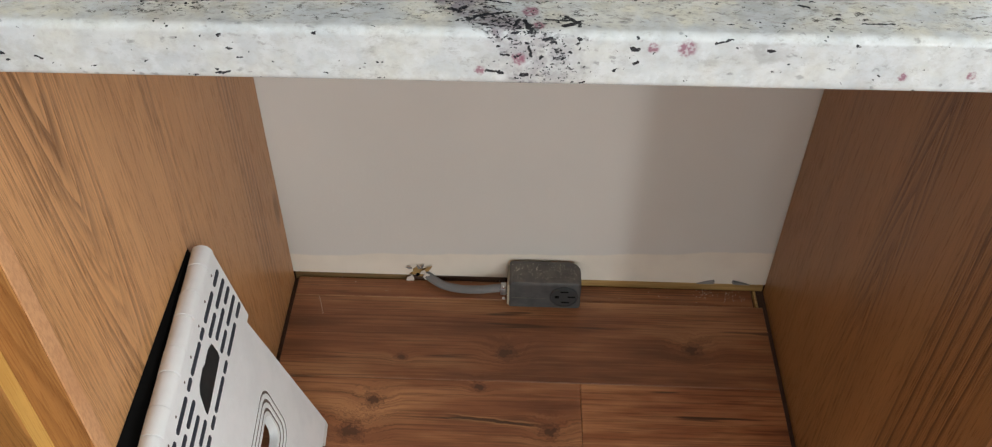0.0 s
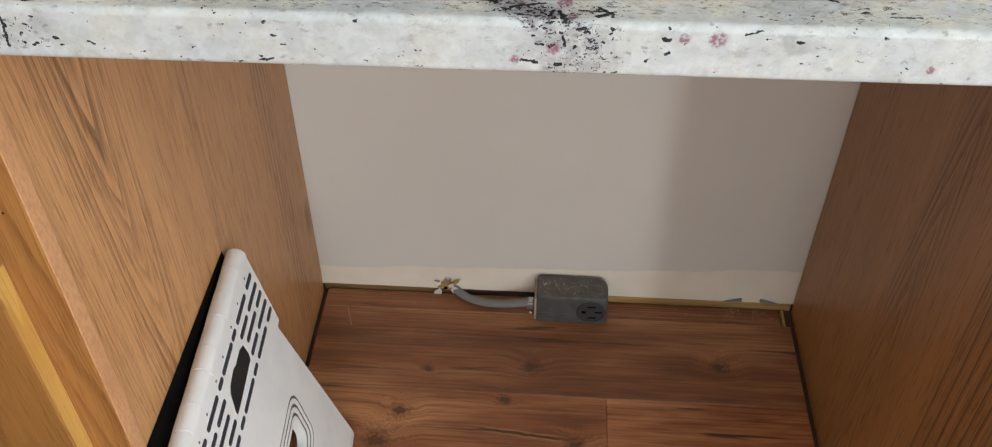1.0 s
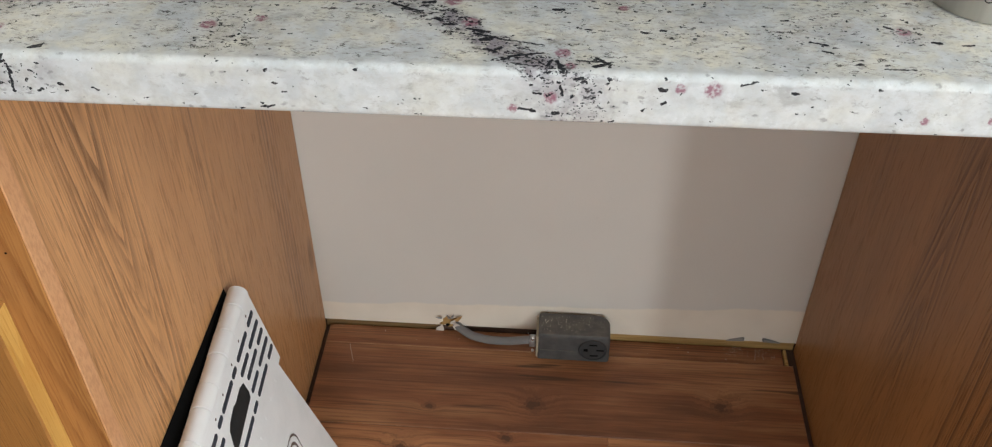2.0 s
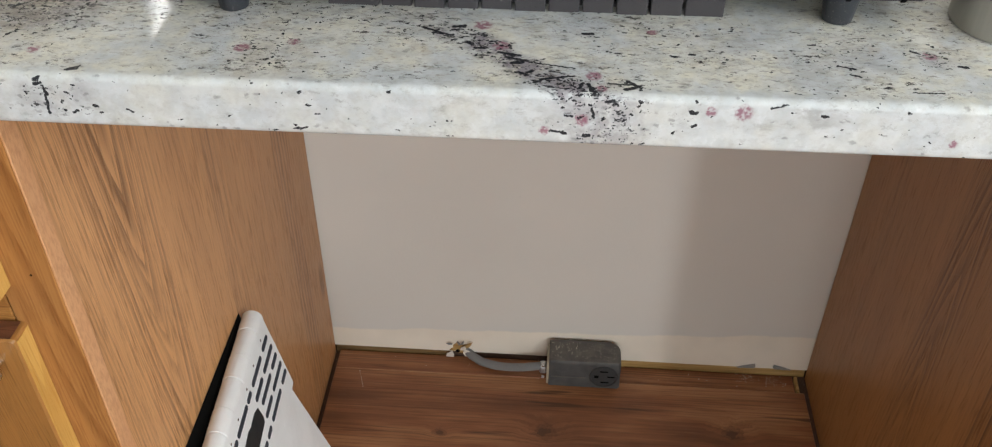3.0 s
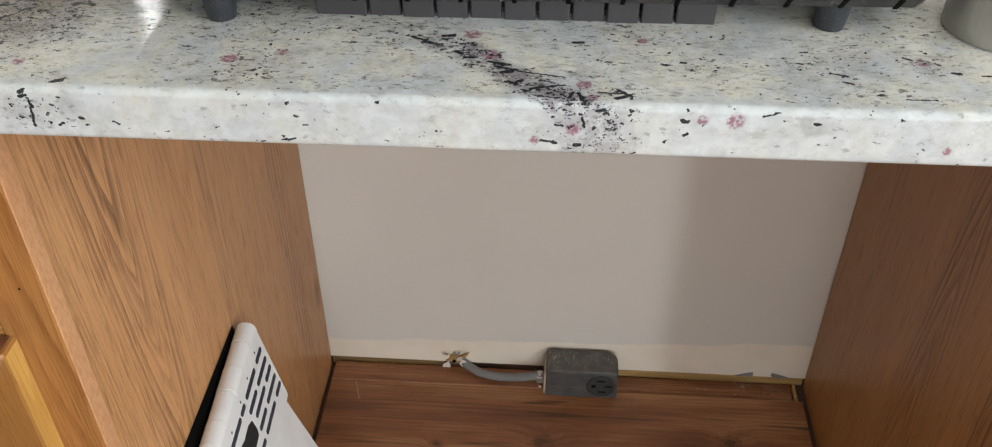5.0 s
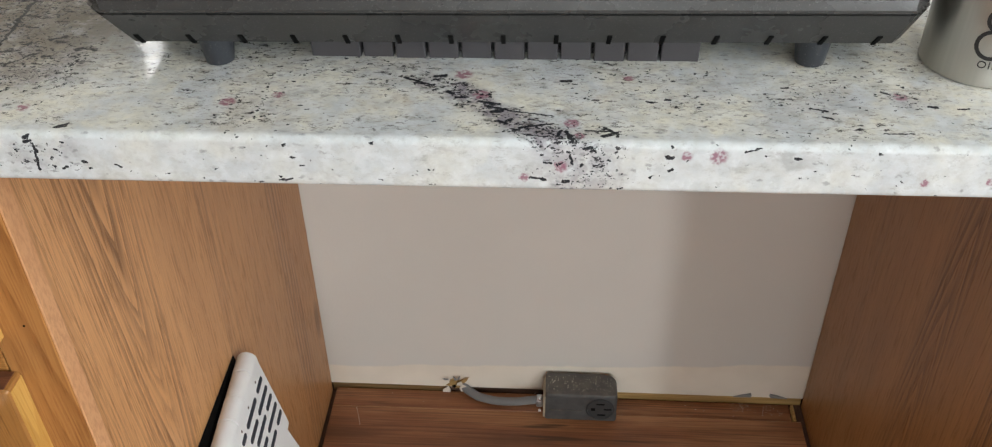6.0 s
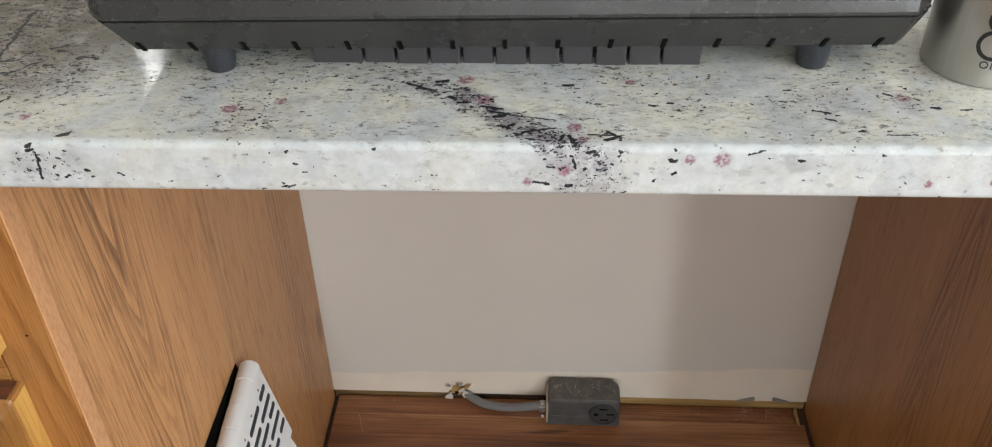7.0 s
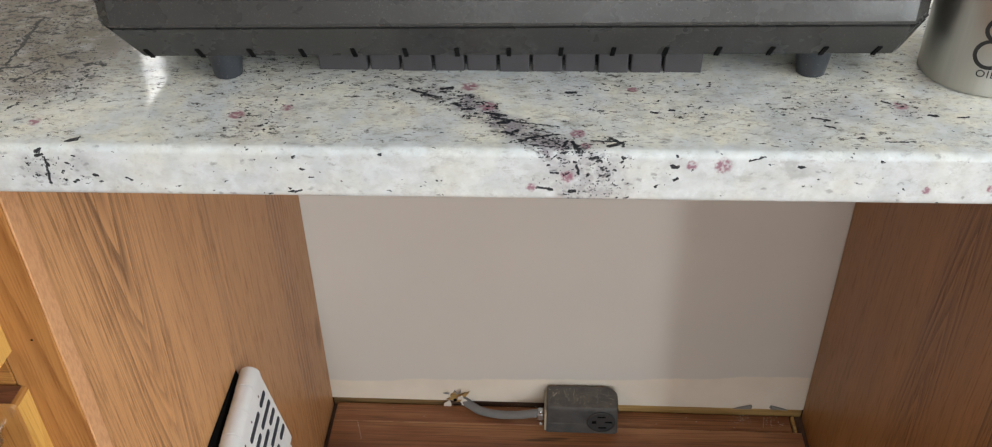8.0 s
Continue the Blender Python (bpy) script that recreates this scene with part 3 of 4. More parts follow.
def flat_wood(name, colour, dark, along="X", rough=0.6):
    n = Nodes(name, rough)
    sc = {"X": (6, 220, 220), "Y": (220, 6, 220), "Z": (220, 220, 6)}[along]
    f = n.noise(1, 4, 0.6, n.scaled(*sc))
    c = n.mix(n.band(f, 0.35, 0.7), colour, dark)
    n.bump(f, 0.0005, 0.4)
    return n.done(c)


def brushed_steel():
    n = Nodes("brushed_steel", 0.33, 1.0)
    f = n.noise(1, 3, 0.6, n.scaled(260, 260, 8))
    s = n.noise(30, 3)
    c = n.mix(f, (0.42, 0.41, 0.38), (0.53, 0.52, 0.485))
    n.bump(f, 0.0001, 0.3)
    return n.done(c, n.band(s, 0.3, 0.7, 0.28, 0.42))


def shiny(name, colour, rough):
    n = Nodes(name, rough, 1.0)
    s = n.noise(160, 3)
    return n.done(n.mix(n.band(s, 0.4, 0.8, 0, 0.5), colour, tuple(0.55 * k for k in colour)), n.band(s, 0.3, 0.7, rough, rough + 0.2))


def dusty_box_mat():
    """Dark grey receptacle housing with plaster crumbs lying on its upper side."""
    n = Nodes("dusty_grey_plastic", 0.5)
    nrm = n.t.nodes.new("ShaderNodeTexCoord").outputs["Normal"]
    up = n.band(n.xyz(nrm)[2], 0.2, 0.9, 0.06, 1.0)
    s = n.noise(35, 4, 0.6)
    c = n.mix(n.band(s, 0.3, 0.7), (0.050, 0.050, 0.052), (0.088, 0.086, 0.084))
    film = n.m("MULTIPLY", up, n.band(n.noise(60, 4), 0.3, 0.75, 0.3, 0.95))
    c = n.mix(n.m("MULTIPLY", film, 0.55), c, (0.22, 0.19, 0.155))
    crumb = n.m("MULTIPLY", n.band(n.voronoi(620), 0.36, 0.25), n.m("MULTIPLY", up, n.band(n.noise(55, 2), 0.5, 0.64)))
    c = n.mix(n.m("MULTIPLY", crumb, 0.3), c, (0.45, 0.38, 0.30))
    n.bump(n.m("ADD", n.noise(380, 2), crumb), 0.0005, 0.5)
    return n.done(c, n.band(s, 0.3, 0.7, 0.42, 0.62))


SIDE = side_wood()
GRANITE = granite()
PLANK = planks_mat("pine_plank_floor", 1.1)
PLANK_PALE = planks_mat("pale_pine_plank_floor", 1.42)
WALL = wall_paint()
ROOMWALL = plastic("room_wall_paint", (0.60, 0.56, 0.50), 0.6, grain=180)
CEIL = plastic("ceiling_paint", (0.84, 0.84, 0.82), 0.7, grain=120)
SUBFLOOR = plastic("dusty_subfloor", (0.085, 0.045, 0.03), 0.7, 0.7, (0.5, 0.4, 0.28), 120, 0.001)
PINE = flat_wood("yellow_pine_plate", (0.52, 0.34, 0.13), (0.30, 0.17, 0.055))
WHITE = plastic("white_stool_plastic", (0.80, 0.80, 0.795), 0.36, 0.12, (0.45, 0.4, 0.34))
WHITE_IN = plastic("white_stool_rib_plastic", (0.70, 0.69, 0.66), 0.42)
GRIP = plastic("dark_slate_grip", (0.030, 0.036, 0.050), 0.6)
GRIP_HOLE = plastic("handle_slot_dark", (0.012, 0.016, 0.018), 0.5)
RACK = plastic("charcoal_casing_plastic", (0.036, 0.0352, 0.0345), 0.27, 0.14, (0.4, 0.38, 0.36), 260, 0.0003)
RACK_DARK = plastic("charcoal_casing_slot", (0.008, 0.008, 0.008), 0.6)
FOOT = plastic("slate_rubber_foot", (0.030, 0.033, 0.039), 0.35, 0.2)
TRAYM = plastic("grey_crumb_tray_plastic", (0.060, 0.056, 0.060), 0.4, 0.5, (0.02, 0.02, 0.02), 200)
STEEL = brushed_steel()
CHROME = shiny("chrome", (0.72, 0.73, 0.75), 0.12)
DULLMETAL = shiny("dull_zinc", (0.55, 0.56, 0.58), 0.35)
INK = plastic("black_print", (0.015, 0.014, 0.014), 0.5)
DUSTY = dusty_box_mat()
RECEPT = plastic("receptacle_face", (0.040, 0.040, 0.041), 0.55, 0.5, (0.16, 0.14, 0.12))
HOLE = plastic("slot_black", (0.004, 0.004, 0.004), 0.7)
CABLE = plastic("grey_cable_sheath", (0.21, 0.21, 0.215), 0.5, 0.3, (0.4, 0.36, 0.3), 300)
PAPER = plastic("torn_drywall_paper", (0.78, 0.73, 0.66), 0.8, 0.5, (0.3, 0.2, 0.1), 200, 0.001)
TORN = plastic("torn_grey_paper", (0.26, 0.255, 0.25), 0.7)
# dark brown stands for the shade in narrow grooves, with some dust specks
GROOVE = plastic("shaded_groove", (0.13, 0.095, 0.08), 0.7, 0.4)
AGED = flat_wood("aged_pine_plate", (0.25, 0.155, 0.06), (0.11, 0.06, 0.025))
BACKER = plastic("beige_backer", (0.40, 0.34, 0.25), 0.7, 0.3)
TOE = plastic("dark_toe_kick", (0.03, 0.02, 0.014), 0.6)
FRAMEW = plastic("white_slit_frame", (0.75, 0.75, 0.73), 0.4)
CRUMB = plastic("plaster_crumbs", (0.74, 0.68, 0.58), 0.8)


# ---------------------------------------------------------------- helpers of the builder
def thing(name, at, label, category, group="", kind=""):
    ob = new(name)
    ob.location = at
    ob.empty_display_size = 0.05
    return tagged(ob, label, category, group, kind)


def part(name, bm, material, parent=None, label="", smooth=0.0):
    me = bpy.data.meshes.new(name)
    bm.normal_update()
    bm.to_mesh(me)
    bm.free()
    me.materials.append(material)
    if smooth:
        for f in me.polygons:
            f.use_smooth = True
        me.set_sharp_from_angle(angle=radians(smooth))
    ob = new(name, me)
    if parent is not None:
        base = Vector((0, 0, 0))
        o = parent
        while o is not None:
            base = base + o.location
            o = o.parent
        ob.parent = parent
        if parent.type == "EMPTY":
            ob.matrix_parent_inverse = Matrix.Translation(-base)
    return tagged(ob, label) if label else ob


def setting(name, bm, material, label, category, smooth=0.0):
    return tagged(part(name, bm, material, None, "", smooth), label, category, "", "structure")


def box(lo, hi, bevel=0.0, seg=2, bm=None, m=None):
    bm = bm or bmesh.new()
    b = bmesh.new()
    bmesh.ops.create_cube(b, size=1.0)
    for v in b.verts:
        v.co = Vector([lo[i] + (v.co[i] + 0.5) * (hi[i] - lo[i]) for i in range(3)])
    if bevel:
        bmesh.ops.bevel(b, geom=b.edges[:], offset=bevel, segments=seg, profile=0.5, affect="EDGES")
    join(bm, b, m)
    return bm


def join(bm, b, m=None):
    if m is not None:
        bmesh.ops.transform(b, matrix=m, verts=b.verts)
    me = bpy.data.meshes.new("tmp")
    b.to_mesh(me)
    b.free()
    bm.from_mesh(me)
    bpy.data.meshes.remove(me)
    return bm


def loft(loops, close=True, caps=True, bm=None, m=None):
    """Quads between loops of points; close joins each loop's ends; caps fills the first and the last."""
    b = bmesh.new()
    rows = [[b.verts.new(p) for p in lp] for lp in loops]
    n = len(rows[0])
    for r, s in zip(rows, rows[1:]):
        for i in range(n if close else n - 1):
            j = (i + 1) % n
            b.faces.new((r[i], r[j], s[j], s[i]))
    if caps:
        b.faces.new(rows[0][::-1])
        b.faces.new(rows[-1])
    bmesh.ops.recalc_face_normals(b, faces=b.faces)
    return join(bm or bmesh.new(), b, m)


def rounded(x0, y0, x1, y1, r, k=5):
    """A rounded rectangle, corner by corner; r may be four radii."""
    rs = r if isinstance(r, tuple) else (r,) * 4
    pts = []
    for (cx, cy, sx, sy, a0), q in zip(((x1, y1, -1, -1, 0), (x0, y1, 1, -1, 90), (x0, y0, 1, 1, 180), (x1, y0, -1, 1, 270)), rs):
        for i in range(k + 1):
            a = radians(a0 + 90 * i / k)
            pts.append((cx + sx * q + q * math.cos(a), cy + sy * q + q * math.sin(a)))
    return pts


def tube(points, radius, sides=12, bm=None, flat=1.0, caps=True):
    pts = [Vector(p) for p in points]
    loops = []
    for i, p in enumerate(pts):
        d = (pts[min(i + 1, len(pts) - 1)] - pts[max(i - 1, 0)]).normalized()
        side = d.cross(Vector((0, 0, 1)))
        side = side.normalized() if side.length > 1e-4 else Vector((1, 0, 0))
        up = side.cross(d)
        r = radius[i] if isinstance(radius, (list, tuple)) else radius
        loops.append([p + side * (r * math.cos(2 * math.pi * k / sides)) + up * (r * flat * math.sin(2 * math.pi * k / sides)) for k in range(sides)])
    return loft(loops, True, caps, bm)


def turned(profile, centre, sides=32, bm=None, m=None):
    """A solid of revolution round z: (radius, height) pairs."""
    loops = [[(centre[0] + r * math.cos(2 * math.pi * k / sides), centre[1] + r * math.sin(2 * math.pi * k / sides), centre[2] + h) for k in range(sides)] for r, h in profile]
    return loft(loops, True, True, bm, m)


# ---------------------------------------------------------------- the room
X0, X1, Y0, ZC = -2.2, 2.4, -3.0, 2.44


def wall_with_holes(lo, hi, axis, holes):
    """A wall slab with rectangular openings, built of butted blocks. axis: 0 runs along x, 1 along y."""
    bm = bmesh.new()
    cuts = sorted({lo[axis], hi[axis], *[h[0] for h in holes], *[h[1] for h in holes]})
    for a, b in zip(cuts, cuts[1:]):
        spans = [(lo[2], hi[2])]
        for h in holes:
            if h[0] <= a and b <= h[1]:
                spans = [(lo[2], h[2]), (h[3], hi[2])]
        for z0, z1 in spans:
            l, k = list(lo), list(hi)
            l[axis], k[axis], l[2], k[2] = a, b, z0, z1
            box(l, k, bm=bm)
    return bm


# the narrow opening is added for the streak's lamp
setting("wall_north", wall_with_holes((X0, D, 0.008), (X1, D + 0.11, ZC), 0, [(-0.555, -0.525, 1.10, 1.345)]), WALL,
        "greige painted drywall with a bare cream strip along its foot", "wall")
setting("wall_south", wall_with_holes((X0, Y0 - 0.12, 0), (X1, Y0, ZC), 0, [(1.42, 1.64, 0.75, 2.05), (-0.15, 0.66, 1.05, 2.25)]), ROOMWALL,
        "plain painted kitchen wall with two windows", "wall")
setting("wall_west", box((X0 - 0.12, Y0 - 0.12, 0), (X0, D + 0.11, ZC)), ROOMWALL, "plain painted kitchen wall", "wall")
setting("wall_east", wall_with_holes((X1, Y0 - 0.12, 0), (X1 + 0.12, D + 0.11, ZC), 1, [(-2.20, -0.30, 1.05, 2.28)]), ROOMWALL, "plain painted kitchen wall with one wide window", "wall")
setting("ceiling", box((X0 - 0.12, Y0 - 0.12, ZC), (X1 + 0.12, D + 0.11, ZC + 0.1)), CEIL, "plain white ceiling", "ceiling")
setting("ground", box((-60, -60, -0.25), (60, 60, -0.13)), SUBFLOOR, "dark ground outside the house", "ground")
floor = setting("floor", box((X0 - 0.12, Y0 - 0.12, -0.12), (X1 + 0.12, D + 0.11, -0.009)), SUBFLOOR, "reddish brown pine plank floor over a dark subfloor", "floor")
setting("bottom_plate", box((0.084, D + 0.001, -0.009), (W - 0.001, D + 0.09, 0.0075)), PINE, "raw yellow pine plate under the cut drywall", "trim")
# this middle piece is dark to stand in for a shaded gap
setting("bottom_plate", box((-0.19, D + 0.001, -0.009), (0.083, D + 0.09, 0.0074)), SUBFLOOR, "dark block standing in for the shaded gap under the cut drywall", "trim")
setting("bottom_plate", box((-W + 0.001, D + 0.0005, -0.009), (-0.191, D + 0.09, 0.0076)), AGED, "aged brown pine plate under the cut drywall", "trim")
# trim of the added slit, out of view
setting("trim", wall_with_holes((-0.585, D - 0.006, 1.08), (-0.505, D - 0.001, 1.365), 0, [(-0.554, -0.526, 1.102, 1.343)]), FRAMEW, "white trim round the added, unseen light slit", "trim")

# ---------------------------------------------------------------- cabinets
def bevelled_front(x0, x1, z0, z1, yb, yf, cham, r=0.004):
    """A door or drawer front whose edges slope from the back outline to a smaller face."""
    back = [(x, yb, z) for x, z in rounded(x0, z0, x1, z1, r, 3)]
    mid = [(x, yf + 0.0018, z) for x, z in rounded(x0, z0, x1, z1, r, 3)]
    face = [(x, yf, z) for x, z in rounded(x0 + cham, z0 + cham, x1 - cham, z1 - cham, r, 3)]
    return loft([back, mid, face])


def cabinet(side, panel, label):
    """A base cabinet beside the gap; side: -1 or 1."""
    inner, outer = side * W, side * 1.25
    lo, hi = min(inner, outer), max(inner, outer)
    cab = thing("base_cabinet", ((lo + hi) / 2, 0.35, 0.0), label, "cabinet", "base cabinets")

    def span(a, b):
        return (min(side * a, side * b), max(side * a, side * b))

    a, b = span(W, W + 0.012)
    part("side_panel", box((a, 0.0595, -0.008), (b, D - 0.003, LOW - 0.0005), 0.0006, 1), panel, cab, "oak veneer side panel with arched grain")
    a, b = span(W + 0.013, 1.25)
    part("body", box((a, 0.061, 0.1), (b, D - 0.004, LOW - 0.001)), OAK_FRAME, cab)
    part("toe_kick", box((a, 0.11, 0.0), (b, 0.125, 0.099)), TOE, cab, "dark recessed toe kick")
    a, b = span(W, W + 0.042)
    part("stile", box((a + (0.0006 if side < 0 else 0), 0.0405, -0.004), (b, 0.059, LOW - 0.0005), 0.0012, 2), OAK_FRAME, cab, "honey-stained oak stile")
    a2, b2 = span(W, W - 0.0016)
    part("stile_edge", box((a2, 0.0412, -0.004), (b2, 0.0588, LOW - 0.0008), 0.0004, 1), SIDE, cab, "pale unfinished stile edge")
    a, b = span(W + 0.0425, 1.25)
    for z0, z1 in ((0.672, 0.712), (LOW - 0.04, LOW - 0.001), (0.1, 0.14)):
        part("rail", box((a, 0.041, z0), (b, 0.0588, z1), 0.001, 1), OAK_RAIL, cab)
    a, b = span(W + 0.034, 0.86)
    dr = part("drawer_front", bevelled_front(a, b, 0.7055, 0.855, 0.0402, 0.0205, 0.0015, 0.009), OAK_DOOR, cab, "honey oak drawer front with eased edges")
    do = part("door", bevelled_front(a, b, 0.125, 0.6745, 0.0402, 0.0205, 0.0015, 0.003), OAK_DOOR, cab, "honey oak door with eased edges")
    part("top_edge", box((a + 0.004, 0.0225, 0.6742), (b - 0.004, 0.0395, 0.6752)), OAK_END, do, "dark stained end grain")
    # thin strips that paint the light on the edges towards the gap
    ex = side * (W + 0.0340)
    for front, z0, z1 in ((dr, 0.711, 0.850), (do, 0.129, 0.6715)):
        part("lit_edge", box((min(ex, ex - side * 0.0004), 0.0225, z0), (max(ex, ex - side * 0.0004), 0.0398, z1)), OAK_EDGE_LIT, front, "golden oak edge with side light painted in")
    c = side * (W + 0.0525)
    knob = turned([(0.003, 0), (0.003, 0.006), (0.0065, 0.009), (0.008, 0.0125), (0.0072, 0.016), (0.004, 0.018), (0.001, 0.0185)], (0, 0, 0), 20, m=pose(c, 0.0206, 0.652, 90, 0, 0))
    part("knob", knob, CHROME, do, "small chrome knob", 40)
    k2 = turned([(0.003, 0), (0.003, 0.006), (0.0065, 0.009), (0.008, 0.0125), (0.0072, 0.016), (0.004, 0.018), (0.001, 0.0185)], (0, 0, 0), 20, m=pose(side * 0.63, 0.0206, 0.78, 90, 0, 0))
    part("knob", k2, CHROME, dr, "small chrome knob", 40)
    if side < 0:
        part("nail_hole", turned([(0.0009, 0), (0.0009, 0.0006)], (0, 0, 0), 10, m=pose(-0.397, 0.0408, 0.7215, 90, 0, 0)), HOLE, cab, "tiny dark nail hole")
    return cab


cabinet(-1, OAK_L, "honey oak base cabinet with arched-grain side panel beside the gap")
cabinet(1, OAK_R, "oak base cabinet beside the appliance gap, shade painted into its side panel")

# ---------------------------------------------------------------- countertop
EASE = 0.0044
prof = [(D - 0.014, TOP), (0.03, TOP), (EASE + 0.0014, TOP)] + [(EASE - EASE * math.sin(radians(a)), TOP - EASE + EASE * math.cos(radians(a))) for a in range(0, 91, 10)]
prof += [(0.0, TOP - EASE - 0.0014), (0.0, LOW + 0.0045), (0.0, LOW + 0.003), (0.0004, LOW + 0.0015), (0.0015, LOW + 0.0004), (0.003, LOW), (0.0045, LOW), (D - 0.014, LOW)]
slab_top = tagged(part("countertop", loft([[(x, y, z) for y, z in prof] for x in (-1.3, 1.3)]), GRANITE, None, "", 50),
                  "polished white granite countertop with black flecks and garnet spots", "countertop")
slab_top.location = (0, -0.0056, 0)
slab_top.rotation_euler = (0, 0, 0.007)

# ---------------------------------------------------------------- folding step stool that leans on the panel
U, V = Vector((0.054, -0.9985, 0.0)), Vector((0.191, 0.0103, -0.9815))
NRM = U.cross(V).normalized()
SP = Matrix(((U.x, V.x, NRM.x, -0.3565), (U.y, V.y, NRM.y, 0.318), (U.z, V.z, NRM.z, 0.405), (0, 0, 0, 1)))
stool = thing("folding_step_stool", (-0.33, 0.19, 0.0), "white plastic folding step stool leaning folded against the oak panel", "step stool")
UL = 0.262


def slab(points, n0, n1, bevel=0.0):
    """A prism over an outline in the stool's face."""
    cx = sum(p[0] for p in points) / len(points)
    cy = sum(p[1] for p in points) / len(points)

    def shrink(k):
        return [(cx + (u - cx) * k, cy + (v - cy) * k) for u, v in points]

    loops = [[(u, v, n0) for u, v in points], [(u, v, n1 - bevel) for u, v in points]]
    if bevel:
        loops.append([(u, v, n1) for u, v in shrink(0.985)])
    return loft(loops, m=SP)


seat = part("seat_half", slab(rounded(-0.002, 0.0, UL, 0.1105, 0.0015, 3), -0.012, 0.0015, 0.001), WHITE, stool, "white slotted seat half")
# rubber grip strips let into the seat, five rows on either side of the handle
rows = (0.0195, 0.0355, 0.0505, 0.0665, 0.0825)
runs = {0: ((0.005, 0.030), (0.037, 0.081), (0.087, 0.104)), 1: ((0.004, 0.048), (0.054, 0.088)), 2: ((0.003, 0.029), (0.035, 0.080)),
        3: ((0.002, 0.047), (0.053, 0.085)), 4: ((-0.0005, 0.023), (0.030, 0.077), (0.083, 0.101))}
for i, vr in enumerate(rows):
    spans = [(a + 0.004, b + 0.003) for a, b in runs[i]]
    spans += [(UL - b, UL - a) for a, b in spans]
    if i == 0:
        spans.append((0.110, 0.152))
    if i == 4:
        spans.append((0.108, 0.154))
    for a, b in spans:
        part("grip_strip", loft([[(u, v, n) for u, v in rounded(a, vr - 0.0033, b, vr + 0.0033, 0.0031, 3)] for n in (0.001, 0.0020)], m=SP), GRIP, seat)
hand = [(0.094, 0.0425), (0.0925, 0.0585), (0.0955, 0.0655), (0.155, 0.0685), (0.1665, 0.0675), (0.1665, 0.0625), (0.158, 0.0435), (0.150, 0.0385), (0.131, 0.0365), (0.122, 0.0395), (0.118, 0.0385), (0.104, 0.0385)]
part("handle_slot", loft([[(u, v, n) for u, v in hand] for n in (0.001, 0.0019)], m=SP), GRIP_HOLE, seat, "dark carrying handle slot")
# spine of hinge knuckles
cuts = (-0.002, 0.0259, 0.063, 0.096, 0.1361, 0.1671, 0.2072, 0.2393, UL)
for i, (c0, c1) in enumerate(zip(cuts, cuts[1:])):
    u0, u1 = c0 + 0.0002, c1 - 0.0002
    r = 0.0112 if i % 2 else 0.0115
    ring = [(r * math.cos(a), r * math.sin(a)) for a in [2 * math.pi * k / 28 for k in range(28)]]
    loops = []
    for u, k in ((u0, 0.955), (u0 + 0.0005, 1.0), (u1 - 0.0005, 1.0), (u1, 0.955)):
        loops.append([(u, -0.0008 + k * p, -0.0097 + k * q) for p, q in ring])
    part("hinge_knuckle", loft(loops, m=SP), WHITE, stool, "", 28)
    if i:
        part("hinge_pin", turned([(0.0017, 0), (0.0016, 0.0009), (0.0006, 0.0013)], (c0, 0.0100, 0.0008), 10, m=SP), GROOVE, stool)
# the leg panel under the seat, wider at the floor
def at_v(v):
    k = (v - 0.111) / 0.30
    return 0.006 - 0.052 * k, UL - 0.006 + 0.052 * k


HU0, HU1, HV0, HV1 = 0.043, UL - 0.043, 0.183, 0.279
legs = bmesh.new()
for va, vb in ((0.111, HV0), (HV1, 0.400)):
    a0, a1 = at_v(va)
    b0, b1 = at_v(vb)
    loft([[(a0, va, n), (a1, va, n), (b1, vb, n), (b0, vb, n)] for n in (-0.0125, -0.0015)], bm=legs, m=SP)
a0, a1 = at_v(HV0)
b0, b1 = at_v(HV1)
loft([[(a0, HV0, n), (HU0, HV0, n), (HU0, HV1, n), (b0, HV1, n)] for n in (-0.0125, -0.0015)], bm=legs, m=SP)
loft([[(HU1, HV0, n), (a1, HV0, n), (b1, HV1, n), (HU1, HV1, n)] for n in (-0.0125, -0.0015)], bm=legs, m=SP)
legp = part("leg_panel", legs, WHITE, stool, "white leg panel with a stepped opening")
c0, c1 = at_v(0.4)
for s0, s1 in ((c0, c0 + 0.035), (c1 - 0.035, c1)):
    part("foot", slab([(s0, 0.4), (s1, 0.4), (s1, 0.4105), (s0, 0.4105)], -0.0125, -0.0015, 0.0), WHITE_IN, stool)
# stepped rims round the opening
def cham(u0, v0, u1, v1, c):
    return [(u0 + c, v0), (u1 - c, v0), (u1, v0 + c), (u1, v1 - c), (u1 - c, v1), (u0 + c, v1), (u0, v1 - c), (u0, v0 + c)]


